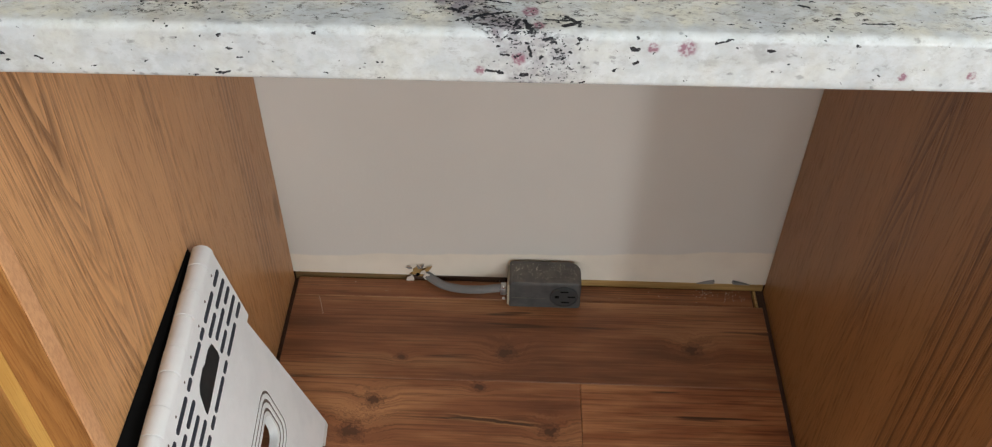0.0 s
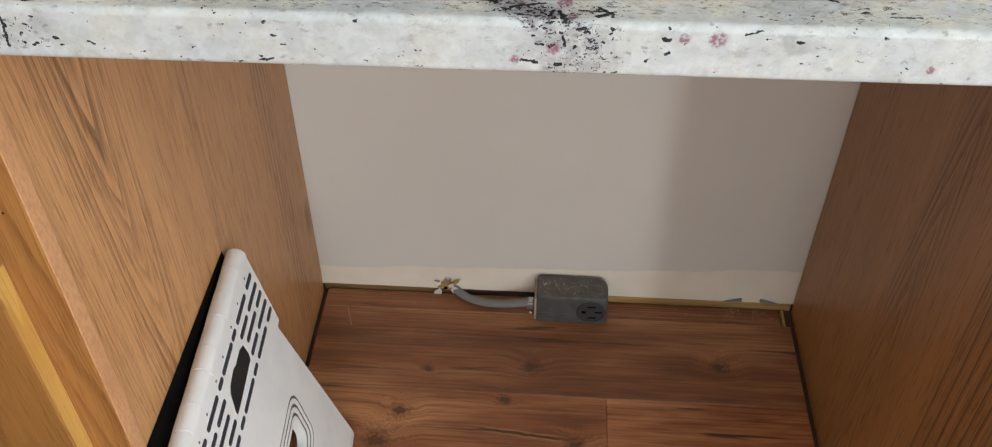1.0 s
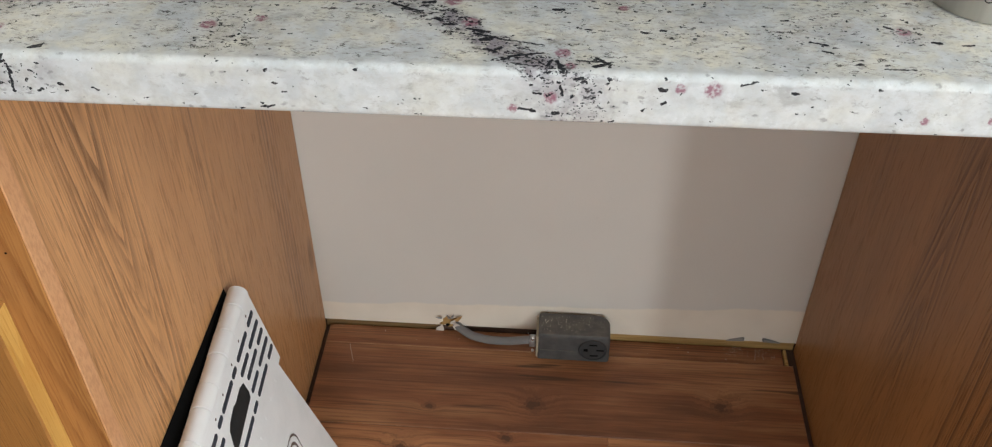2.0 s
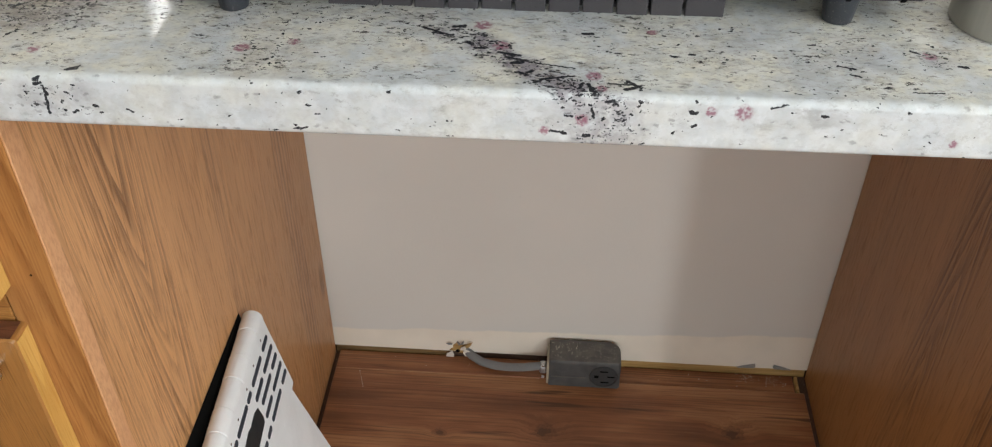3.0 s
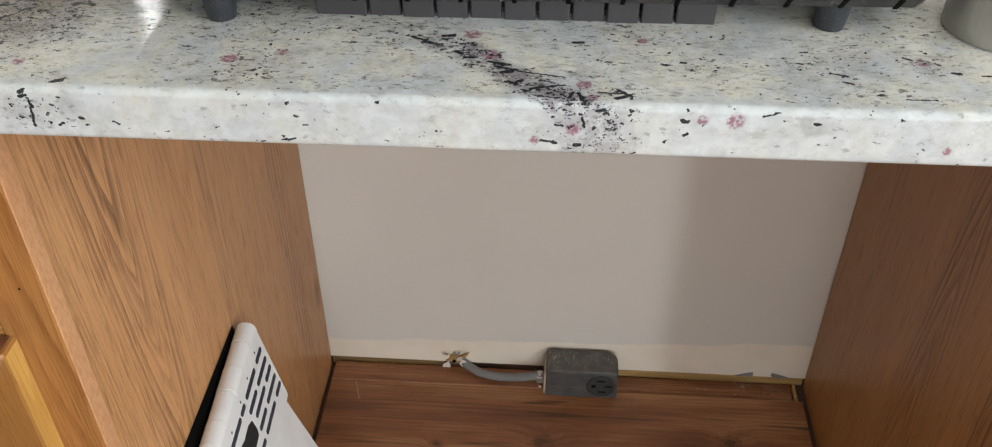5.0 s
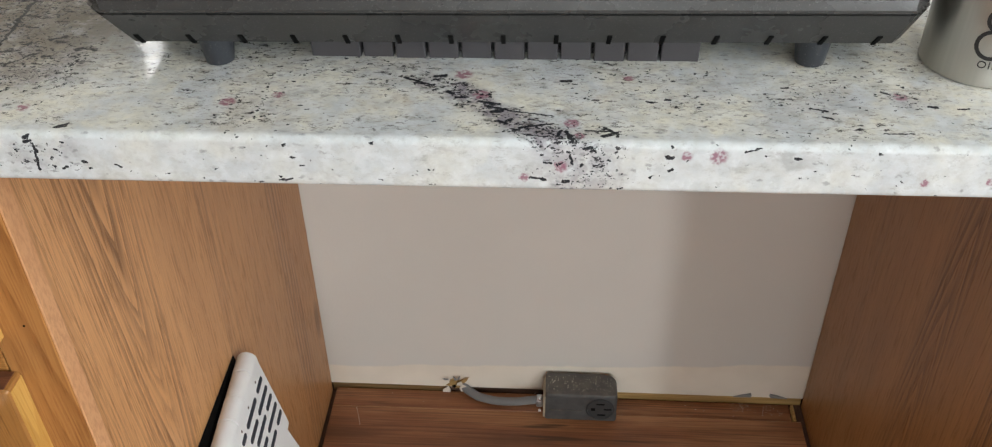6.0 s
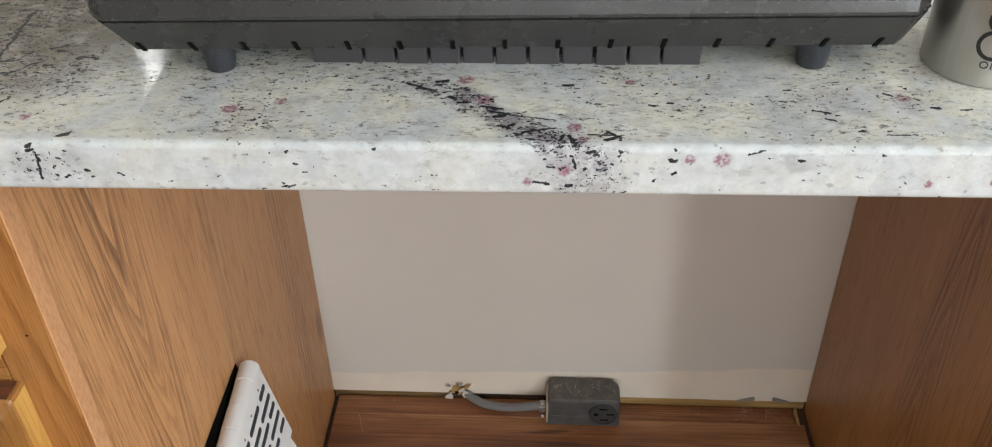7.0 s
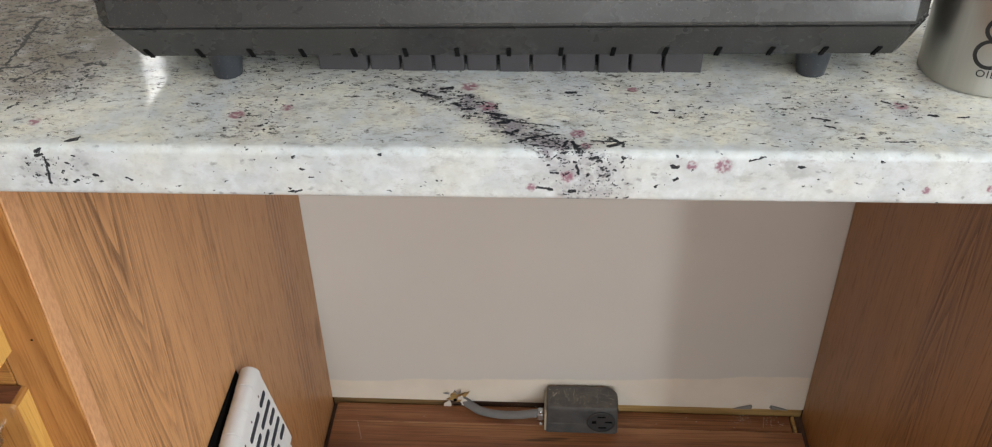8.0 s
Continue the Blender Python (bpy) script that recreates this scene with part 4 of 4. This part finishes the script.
for k, (i, w, top) in enumerate(((0.0, 0.0012, -0.0010), (0.0012, 0.0030, -0.0014), (0.0042, 0.0050, -0.0008), (0.0092, 0.0034, -0.0014), (0.0126, 0.0050, -0.0010), (0.0176, 0.0034, -0.0016), (0.0210, 0.0048, -0.0012))):
    outl = rounded(HU0 + i, HV0 + i, HU1 - i, HV1 - i, 0.022 - i * 0.35)
    inl = rounded(HU0 + i + w, HV0 + i + w, HU1 - i - w, HV1 - i - w, 0.022 - (i + w) * 0.35)
    e = min(0.0005, w * 0.15)
    outr = rounded(HU0 + i + e, HV0 + i + e, HU1 - i - e, HV1 - i - e, 0.022 - (i + e) * 0.35)
    inr = rounded(HU0 + i + w - e, HV0 + i + w - e, HU1 - i - w + e, HV1 - i - w + e, 0.022 - (i + w - e) * 0.35)
    n0 = -0.0125
    loops = [[(u, v, n) for u, v in lp] for lp, n in ((outl, n0), (outl, top - e), (outr, top), (inr, top), (inl, top - e), (inl, n0), (outl, n0))]
    # every second ring is a groove whose shade is painted on
    part("opening_rim", loft(loops, True, False, m=SP), WHITE if k % 2 == 0 else GROOVE, legp, "" if k % 2 == 0 else "groove of the rim, its shade painted dark brown", 20)
# corner fillets of the opening
for sx in (0, 1):
    for sy in (0, 1):
        cu, cv = (HU0, HU1)[sx], (HV0, HV1)[sy]
        du, dv = (0.02, -0.02)[sx], (0.02, -0.02)[sy]
        part("opening_corner", loft([[(cu, cv, n), (cu + du, cv, n), (cu, cv + dv, n)] for n in (-0.0125, -0.0016)], m=SP), WHITE, legp)
# bosses along the joint of seat and legs
for i in range(9):
    u = 0.018 + i * 0.0275
    part("boss", slab(rounded(u, 0.113, u + 0.012, 0.1205, 0.003, 3), -0.006, -0.0010, 0.0003), WHITE, legp)
# the other half, folded behind
back = bmesh.new()
loft([[(-0.3805, 0.3165, z), (-0.3805, 0.060, z), (-0.3650, 0.060, z - dz), (-0.3785, 0.3165, z - dz)] for z, dz in ((0.0, 0.0), (0.4125, 0.010))], bm=back)
part("back_half", back, HOLE, stool, "black second half of the stool folded flat on the panel")

# ---------------------------------------------------------------- countertop appliance
appliance = thing("countertop_appliance", (-0.06, 0.24, TOP), "charcoal plastic countertop appliance with vent slits on rubber feet", "appliance")


def octo(x0, y0, x1, y1, c, z):
    return [(x, y, z) for x, y in cham(x0, y0, x1, y1, c)]


RX0, RX1, RY0, RY1 = -0.2985, 0.171, 0.0575, 0.40
shell_rings = [octo(RX0 + 0.0145, RY0 + 0.0135, RX1 - 0.008, RY1 - 0.014, 0.006, 0.9325),
         octo(RX0 + 0.0008, RY0 + 0.0009, RX1 - 0.0008, RY1 - 0.001, 0.009, 0.9552),
         octo(RX0 + 0.0022, RY0 + 0.0026, RX1 - 0.0022, RY1 - 0.002, 0.009, 0.9556),
         octo(RX0 + 0.0022, RY0 + 0.0026, RX1 - 0.0022, RY1 - 0.002, 0.009, 0.9566),
         octo(RX0, RY0, RX1, RY1, 0.010, 0.9570), octo(RX0 - 0.0003, RY0 - 0.0004, RX1 + 0.0003, RY1, 0.010, 0.9577),
         octo(RX0 + 0.0003, RY0 + 0.0006, RX1 - 0.0003, RY1 - 0.0003, 0.010, 0.9586),
         octo(RX0 - 0.001, RY0 + 0.0042, RX1 + 0.001, RY1 + 0.001, 0.010, 0.9750),
         octo(RX0 - 0.002, RY0 + 0.0240, RX1 + 0.002, RY1 + 0.002, 0.012, 1.058),
         octo(RX0 + 0.004, RY0 + 0.0300, RX1 - 0.004, RY1 - 0.004, 0.014, 1.068),
         octo(RX0 + 0.016, RY0 + 0.0420, RX1 - 0.016, RY1 - 0.016, 0.016, 1.072)]
body = part("casing", loft(shell_rings), RACK, appliance, "charcoal casing with a sloped lower rim")
# the sloped front carries a dial and an outlined panel
FACE = pose(-0.067, RY0 + 0.0042, 0.9750, 76.6, 0, 0)


def on_face(ring, h):
    return [(u, v, h) for u, v in ring]


dial = part("dial_ring", turned([(0.0330, -0.001), (0.0330, 0.0012), (0.0318, 0.0022), (0.0302, 0.0022), (0.0296, 0.0006), (0.001, 0.0006)], (0, 0.0305, 0), 56, m=FACE), RACK_DARK, body, "dark glossy ring round the dial", 40)
part("dial_knob", turned([(0.0282, 0.0), (0.0280, 0.0050), (0.0268, 0.0062), (0.001, 0.0064)], (0, 0.0305, 0), 56, m=FACE), FOOT, dial, "slate grey dial", 40)
outer, inner = rounded(0.0600, -0.0034, 0.2050, 0.058, 0.005), rounded(0.0613, -0.0021, 0.2037, 0.0567, 0.0042)
part("panel_outline", loft([on_face(outer, -0.001), on_face(outer, 0.0005), on_face(inner, 0.0005), on_face(inner, -0.001), on_face(outer, -0.001)], True, False, m=FACE), HOLE, body, "thin dark outline of the panel")
part("control_panel", loft([on_face(inner, -0.001), on_face(inner, 0.0002)], m=FACE), RACK, body)
# drain slits along the foot of the sloped rim
for i in range(15):
    x = -0.2735 + i * 0.0300
    lo, hi = Vector((x, RY0 + 0.0139, 0.9322)), Vector((x + (i - 7) * 0.0003, RY0 + 0.0102, 0.9388))
    d = (hi - lo)
    side = Vector((0.0013, 0, 0))
    out = Vector((0, -0.7, -0.7)) * 0.0005
    part("drain_slit", loft([[lo - side + out * k, lo + side + out * k, hi + side + out * k, hi - side + out * k] for k in (-3, 2)]), HOLE, body)
for x, y in ((-0.234, 0.0815), (0.116, 0.0815), (-0.234, 0.365), (0.116, 0.365)):
    part("foot", turned([(0.0072, 0), (0.0084, 0.0006), (0.0088, 0.003), (0.0108, 0.0185)], (x, y, TOP), 28), FOOT, appliance, "slate grey rubber foot", 40)
appliance.rotation_euler = (0, 0, radians(1.6))

# ---------------------------------------------------------------- crumb tray under the appliance
tray = thing("crumb_tray", (-0.06, 0.2, TOP), "grey plastic crumb tray with notched front under the appliance", "tray")
part("base", box((-0.176, 0.0915, TOP), (0.056, 0.36, TOP + 0.003), 0.001, 1), TRAYM, tray)
xs = [-0.176] + [-0.1445 + i * 0.01965 for i in range(10)] + [0.0565]
for i, (a, b) in enumerate(zip(xs, xs[1:])):
    lo, hi = (a + 0.0009, b - 0.0009)
    t0 = 0.0835 + 0.0007 * math.sin(i * 2.1)
    loops = [[(x, y, z) for x, y in rounded(lo, t0 + lean, hi, t0 + 0.0075, 0.0009, 2)] for z, lean in ((TOP, 0.0), (TOP + 0.0145, -0.002), (TOP + 0.0155, -0.0012))]
    part("notched_tab", loft(loops), TRAYM, tray)
part("back_rim", box((-0.172, 0.0925, TOP + 0.0031), (0.052, 0.096, TOP + 0.0152), 0.0006, 1), RACK_DARK, tray)

# ---------------------------------------------------------------- steel oil canister
CX, CY, CR = 0.2195, 0.0905, 0.034
can = thing("oil_canister", (CX, CY, TOP), "brushed steel oil canister with black lettering", "canister")
part("body", turned([(CR - 0.0015, 0), (CR, 0.001), (CR, 0.128), (CR - 0.002, 0.13), (CR - 0.003, 0.13), (0.004, 0.1302)], (CX, CY, TOP), 64), STEEL, can, "brushed steel cylinder", 30)
part("lid", turned([(CR + 0.0008, 0.1305), (CR + 0.0008, 0.142), (CR - 0.003, 0.1445), (0.008, 0.1447), (0.008, 0.152), (0.006, 0.154), (0.001, 0.1542)], (CX, CY, TOP), 64), STEEL, can, "steel lid with a small knob", 30)


def on_can(a, h, r=CR):
    """A point on the canister's wall at the arc a (metres, to the right) from the side that faces the cook."""
    w = radians(-113) + a / CR
    return Vector((CX + r * math.cos(w), CY + r * math.sin(w), TOP + h))


def stroke(name, pts, r, parent, label=""):
    """A printed line, laid round the wall."""
    bm = bmesh.new()
    loops = []
    for i, (a, h) in enumerate(pts):
        p, q = pts[max(i - 1, 0)], pts[min(i + 1, len(pts) - 1)]
        d = Vector((q[0] - p[0], q[1] - p[1]))
        d = d.normalized() if d.length else Vector((1, 0))
        n = Vector((-d.y, d.x)) * r
        loops.append([on_can(a + n.x, h + n.y, CR + 0.0001), on_can(a - n.x, h - n.y, CR + 0.0001), on_can(a - n.x, h - n.y, CR + 0.0003), on_can(a + n.x, h + n.y, CR + 0.0003)])
    return part(name, loft(loops), INK, parent, label)


MA, MH = 0.0027, 0.0345
curl = []
for i in range(24):
    w = radians(-70 - 210 * i / 23)
    curl.append((MA + 0.0080 * math.cos(w), MH - 0.0080 + 0.0080 * math.sin(w)))
for i in range(24):
    w = radians(260 - 250 * i / 23)
    curl.append((MA + 0.0012 + 0.0066 * math.cos(w), MH + 0.0068 + 0.0066 * math.sin(w)))
stroke("printed_mark", curl, 0.0011, can, "black curled line mark")
letters = bpy.data.curves.new("lettering", "FONT")
letters.body = "OIL"
letters.size = 0.0062
letters.space_character = 1.15
letters.extrude = 0.00015
tmp = new("tmp_text", letters)
bpy.context.view_layer.update()
me = bpy.data.meshes.new_from_object(tmp.evaluated_get(bpy.context.evaluated_depsgraph_get()))
bpy.data.objects.remove(tmp)
for v in me.vertices:
    a, h, o = v.co
    v.co = on_can(a - 0.0022, h + 0.0125, CR + 0.00018 + o)
bm = bmesh.new()
bm.from_mesh(me)
part("lettering", bm, INK, can, "black printed word OIL")

# ---------------------------------------------------------------- receptacle box, cable and torn wall
outlet = thing("range_receptacle", (0.026, 0.62, 0.0), "dusty dark grey surface-mount range receptacle on the floor", "receptacle")
shape = rounded(-0.0305, 0.5975, 0.0825, 0.6475, (0.019, 0.003, 0.004, 0.006), 6)
mid = (0.026, 0.6225)


def inset(k, z, lean=0.0):
    return [(mid[0] + (x - mid[0]) * (1 - k * 0.35), mid[1] + (y - mid[1]) * (1 - k) + lean, z) for x, y in shape]


shell = part("housing", loft([inset(0.0, 0.0005), inset(0.0, 0.010), inset(0.02, 0.0118), inset(0.02, 0.048), inset(0.05, 0.0530), inset(0.11, 0.0555), inset(0.22, 0.0562)]), DUSTY, outlet, "dark grey housing with plaster crumbs on top", 35)
part("base_plate", box((-0.0335, 0.6005, 0.0003), (-0.0275, 0.644, 0.047), 0.001, 1), BACKER, outlet, "beige backing of the box")
FX, FZ, FY = 0.0560, 0.0265, 0.598
part("face_ring", turned([(0.0228, 0), (0.0228, 0.0022), (0.0215, 0.0034), (0.0200, 0.0034), (0.0195, 0.0018), (0.001, 0.0018)], (0, 0, 0), 36, m=pose(FX, FY + 0.0006, FZ, 90, 0, 0)), RECEPT, shell, "round receptacle face", 35)
for dx, dz, sx, sz in ((0.0, 0.0118, 0.0130, 0.0034), (-0.0112, 0.0, 0.0070, 0.0062), (0.0115, 0.0005, 0.0120, 0.0034), (0.0022, -0.0122, 0.0130, 0.0034)):
    part("contact_slot", box((FX + dx - sx / 2, FY - 0.00145, FZ + dz - sz / 2), (FX + dx + sx / 2, FY + 0.002, FZ + dz + sz / 2), 0.0004, 1), HOLE, shell)
part("seam_rib", box((-0.026, 0.5962, 0.0205), (0.028, 0.5985, 0.0225), 0.0006, 1), DUSTY, shell)
part("clamp", box((-0.0445, 0.606, 0.016), (-0.0338, 0.622, 0.031), 0.0025, 2), DULLMETAL, outlet, "zinc cable clamp")
for z, y in ((0.034, 0.611), (0.0125, 0.607)):
    part("screw", turned([(0.0028, 0), (0.0028, 0.001), (0.0018, 0.002), (0.0004, 0.0022)], (0, 0, 0), 14, m=pose(-0.0388, y - 0.003, z, 75, 0, 0)), CHROME, outlet, "small bright screw", 40)

way = [(-0.169, 0.668, 0.020), (-0.165, 0.655, 0.0125), (-0.158, 0.647, 0.008), (-0.148, 0.64, 0.0065), (-0.135, 0.632, 0.0065), (-0.109, 0.624, 0.0085), (-0.078, 0.617, 0.016), (-0.056, 0.6145, 0.0225), (-0.042, 0.614, 0.0255)]
cable = []
for i in range(len(way) - 1):
    q = [Vector(way[max(0, min(len(way) - 1, i + k))]) for k in (-1, 0, 1, 2)]
    for k in range(4):
        w = k / 4
        cable.append(0.5 * (2 * q[1] + (q[2] - q[0]) * w + (2 * q[0] - 5 * q[1] + 4 * q[2] - q[3]) * w * w + (3 * q[1] - q[0] - 3 * q[2] + q[3]) * w ** 3))
cable.append(Vector(way[-1]))
tagged(part("power_cable", tube(cable, 0.0070, 14, flat=0.9), CABLE, None, "", 50), "thick grey sheathed power cable out of the torn wall", "cable")

patch = thing("torn_hole", (-0.178, D - 0.002, 0.015), "ragged hole torn in the drywall around the cable", "wall hole")
ragged = []
for i in range(18):
    a = 2 * math.pi * i / 18
    r = 0.0110 * (1 + 0.45 * math.sin(i * 2.7) * math.cos(i * 1.3))
    ragged.append((-0.176 + 1.15 * r * math.cos(a), 0.017 + r * math.sin(a)))
part("raw_plaster", loft([[(x, y, z) for x, z in ragged] for y in (D + 0.001, D - 0.0012)]), PINE, patch, "exposed yellow core")
part("cavity", turned([(0.0032, 0), (0.0034, 0.0008)], (0, 0, 0), 12, m=pose(-0.179, D - 0.0011, 0.0105, 90, 0, 0)), HOLE, patch, "small dark bore")
flaps = ((-0.1905, 0.006, 0.010, 0.019, 10, PAPER), (-0.164, 0.013, 0.010, 0.016, -20, PAPER), (-0.160, 0.031, 0.005, 0.017, 32, PINE), (-0.177, 0.034, 0.0028, 0.012, -18, TORN),
         (-0.170, 0.035, 0.0028, 0.012, 16, TORN), (-0.192, 0.031, 0.003, 0.009, -62, TORN), (-0.169, 0.022, 0.007, 0.012, 12, PAPER))
for x, z, w, h, tilt, mat in [(f[0], f[1], f[2] * 1.3, f[3] * 1.25, f[4], f[5]) for f in flaps]:
    tri = [(-w / 2, -h / 2), (w / 2, -h * 0.38), (w * 0.42, h * 0.1), (w * 0.1, h / 2), (-w * 0.2, h * 0.22), (-w * 0.48, h * 0.05)]
    m = pose(x, D - 0.004, z, 0, tilt, 0)
    part("paper_flap", loft([[(u, -0.004 * (v / h + 0.5), v) for u, v in tri], [(u, -0.004 * (v / h + 0.5) - 0.0008, v) for u, v in tri]], m=m), mat, patch)

for x, tilt in ((0.285, -7), (0.342, 7)):
    b = loft([[(-0.015, -0.001, -0.002), (0.015, -0.001, -0.001), (0.014, -0.001, 0.004), (0.004, -0.001, 0.0025), (-0.006, -0.001, 0.0005)],
              [(-0.014, -0.0035, -0.0015), (0.013, -0.006, -0.001), (0.013, -0.005, 0.0035), (0.004, -0.0045, 0.002), (-0.006, -0.003, 0.0)]], m=pose(x, D, 0.0125, 0, tilt, 0 if tilt < 0 else 180) if tilt < 0 else pose(x, D, 0.0125, 0, tilt, 0) @ Matrix.Diagonal((-1, 1, 1, 1)))
    bmesh.ops.recalc_face_normals(b, faces=b.faces)
    tagged(part("torn_caulk", b, TORN), "torn grey strip of caulk at the foot of the wall", "caulk", "torn caulk strips")

# plaster crumbs in the gap at the wall
bm = bmesh.new()
rng = random.Random(5)
for i in range(110):
    x = rng.choice((rng.gauss(0.288, 0.013), rng.gauss(0.332, 0.012), rng.uniform(-0.37, 0.36)))
    y = min(0.649, max(0.613, rng.gauss(0.639, 0.009)))
    if -0.035 < x < 0.09 or x > 0.36:
        continue
    s = rng.uniform(0.0003, 0.0009)
    z = -0.006 if x > 0.02 else 0.0
    box((x, y, z), (x + s * rng.uniform(0.7, 1.6), y + s, z + s * 0.8), bm=bm)
for i in range(120):
    x, y = rng.uniform(-0.027, 0.077), 0.601 + 0.042 * rng.random() ** 0.7
    z = 0.0566 if 0.606 < y < 0.639 else 0.0535
    k = rng.uniform(0.0003, 0.0009)
    box((x, y, z - 0.0006), (x + k * rng.uniform(0.7, 1.5), y + k, z + k * 0.5), bm=bm)
for x, y in [(-0.333 + 0.0015 * i, 0.604 - 0.0046 * i) for i in range(8)]:
    box((x, y, 0.0), (x + 0.0005, y + 0.0026, 0.0002), bm=bm)
tagged(part("plaster_crumbs", bm, CRUMB), "pale plaster crumbs scattered along the wall gap and receptacle", "debris", "", "stuff")
tagged(part("wood_shim", box((0.362, 0.612, -0.0088), (0.3665, 0.645, 0.0004), 0.0008, 1, m=None), PINE), "thin pale wood shim standing in the corner gap", "shim")

# ---------------------------------------------------------------- floor planks, laid along the counter
def plank(x0, x1, y0, y1, dz=0.0, material=PLANK):
    b = 0.0008
    loops = [[(x0, y0, -0.0085), (x1, y0, -0.0085), (x1, y1, -0.0085), (x0, y1, -0.0085)], [(x0, y0, -b), (x1, y0, -b), (x1, y1, -b), (x0, y1, -b)],
             [(x0 + b, y0 + b, 0), (x1 - b, y0 + b, 0), (x1 - b, y1 - b, 0), (x0 + b, y1 - b, 0)]]
    part("plank", loft([[(x, y, z + (dz if z > -0.008 else 0)) for x, y, z in lp] for lp in loops]), material, floor)


G = 0.0002
EL, ER = -W + 0.008, W - 0.008
plank(EL, 0.021, 0.611 + G, 0.649)
plank(0.023, 0.3605, 0.6118, 0.6505, -0.006)
plank(EL, ER, 0.4525 + G, 0.611 - G)
plank(EL, 0.0795 - G, 0.294 + G, 0.4525 - G, 0.0, PLANK_PALE)
plank(0.0795 + G, ER, 0.294 + G, 0.4525 - G, 0.0, PLANK_PALE)
y1, i = 0.294, 0
while y1 > Y0:
    y0 = max(y1 - 0.1585, Y0)
    lo, hi = (EL, ER) if y0 > 0.12 else (X0, X1)
    x = lo
    first = (0.25, 0.7, 1.05, 0.45, 0.9)[i % 5]
    while x < hi - 0.01:
        e = min(x + (first if x == lo else 1.22), hi)
        plank(x + G, e - G, y0 + G, y1 - G)
        x = e
    y1, i = y0, i + 1
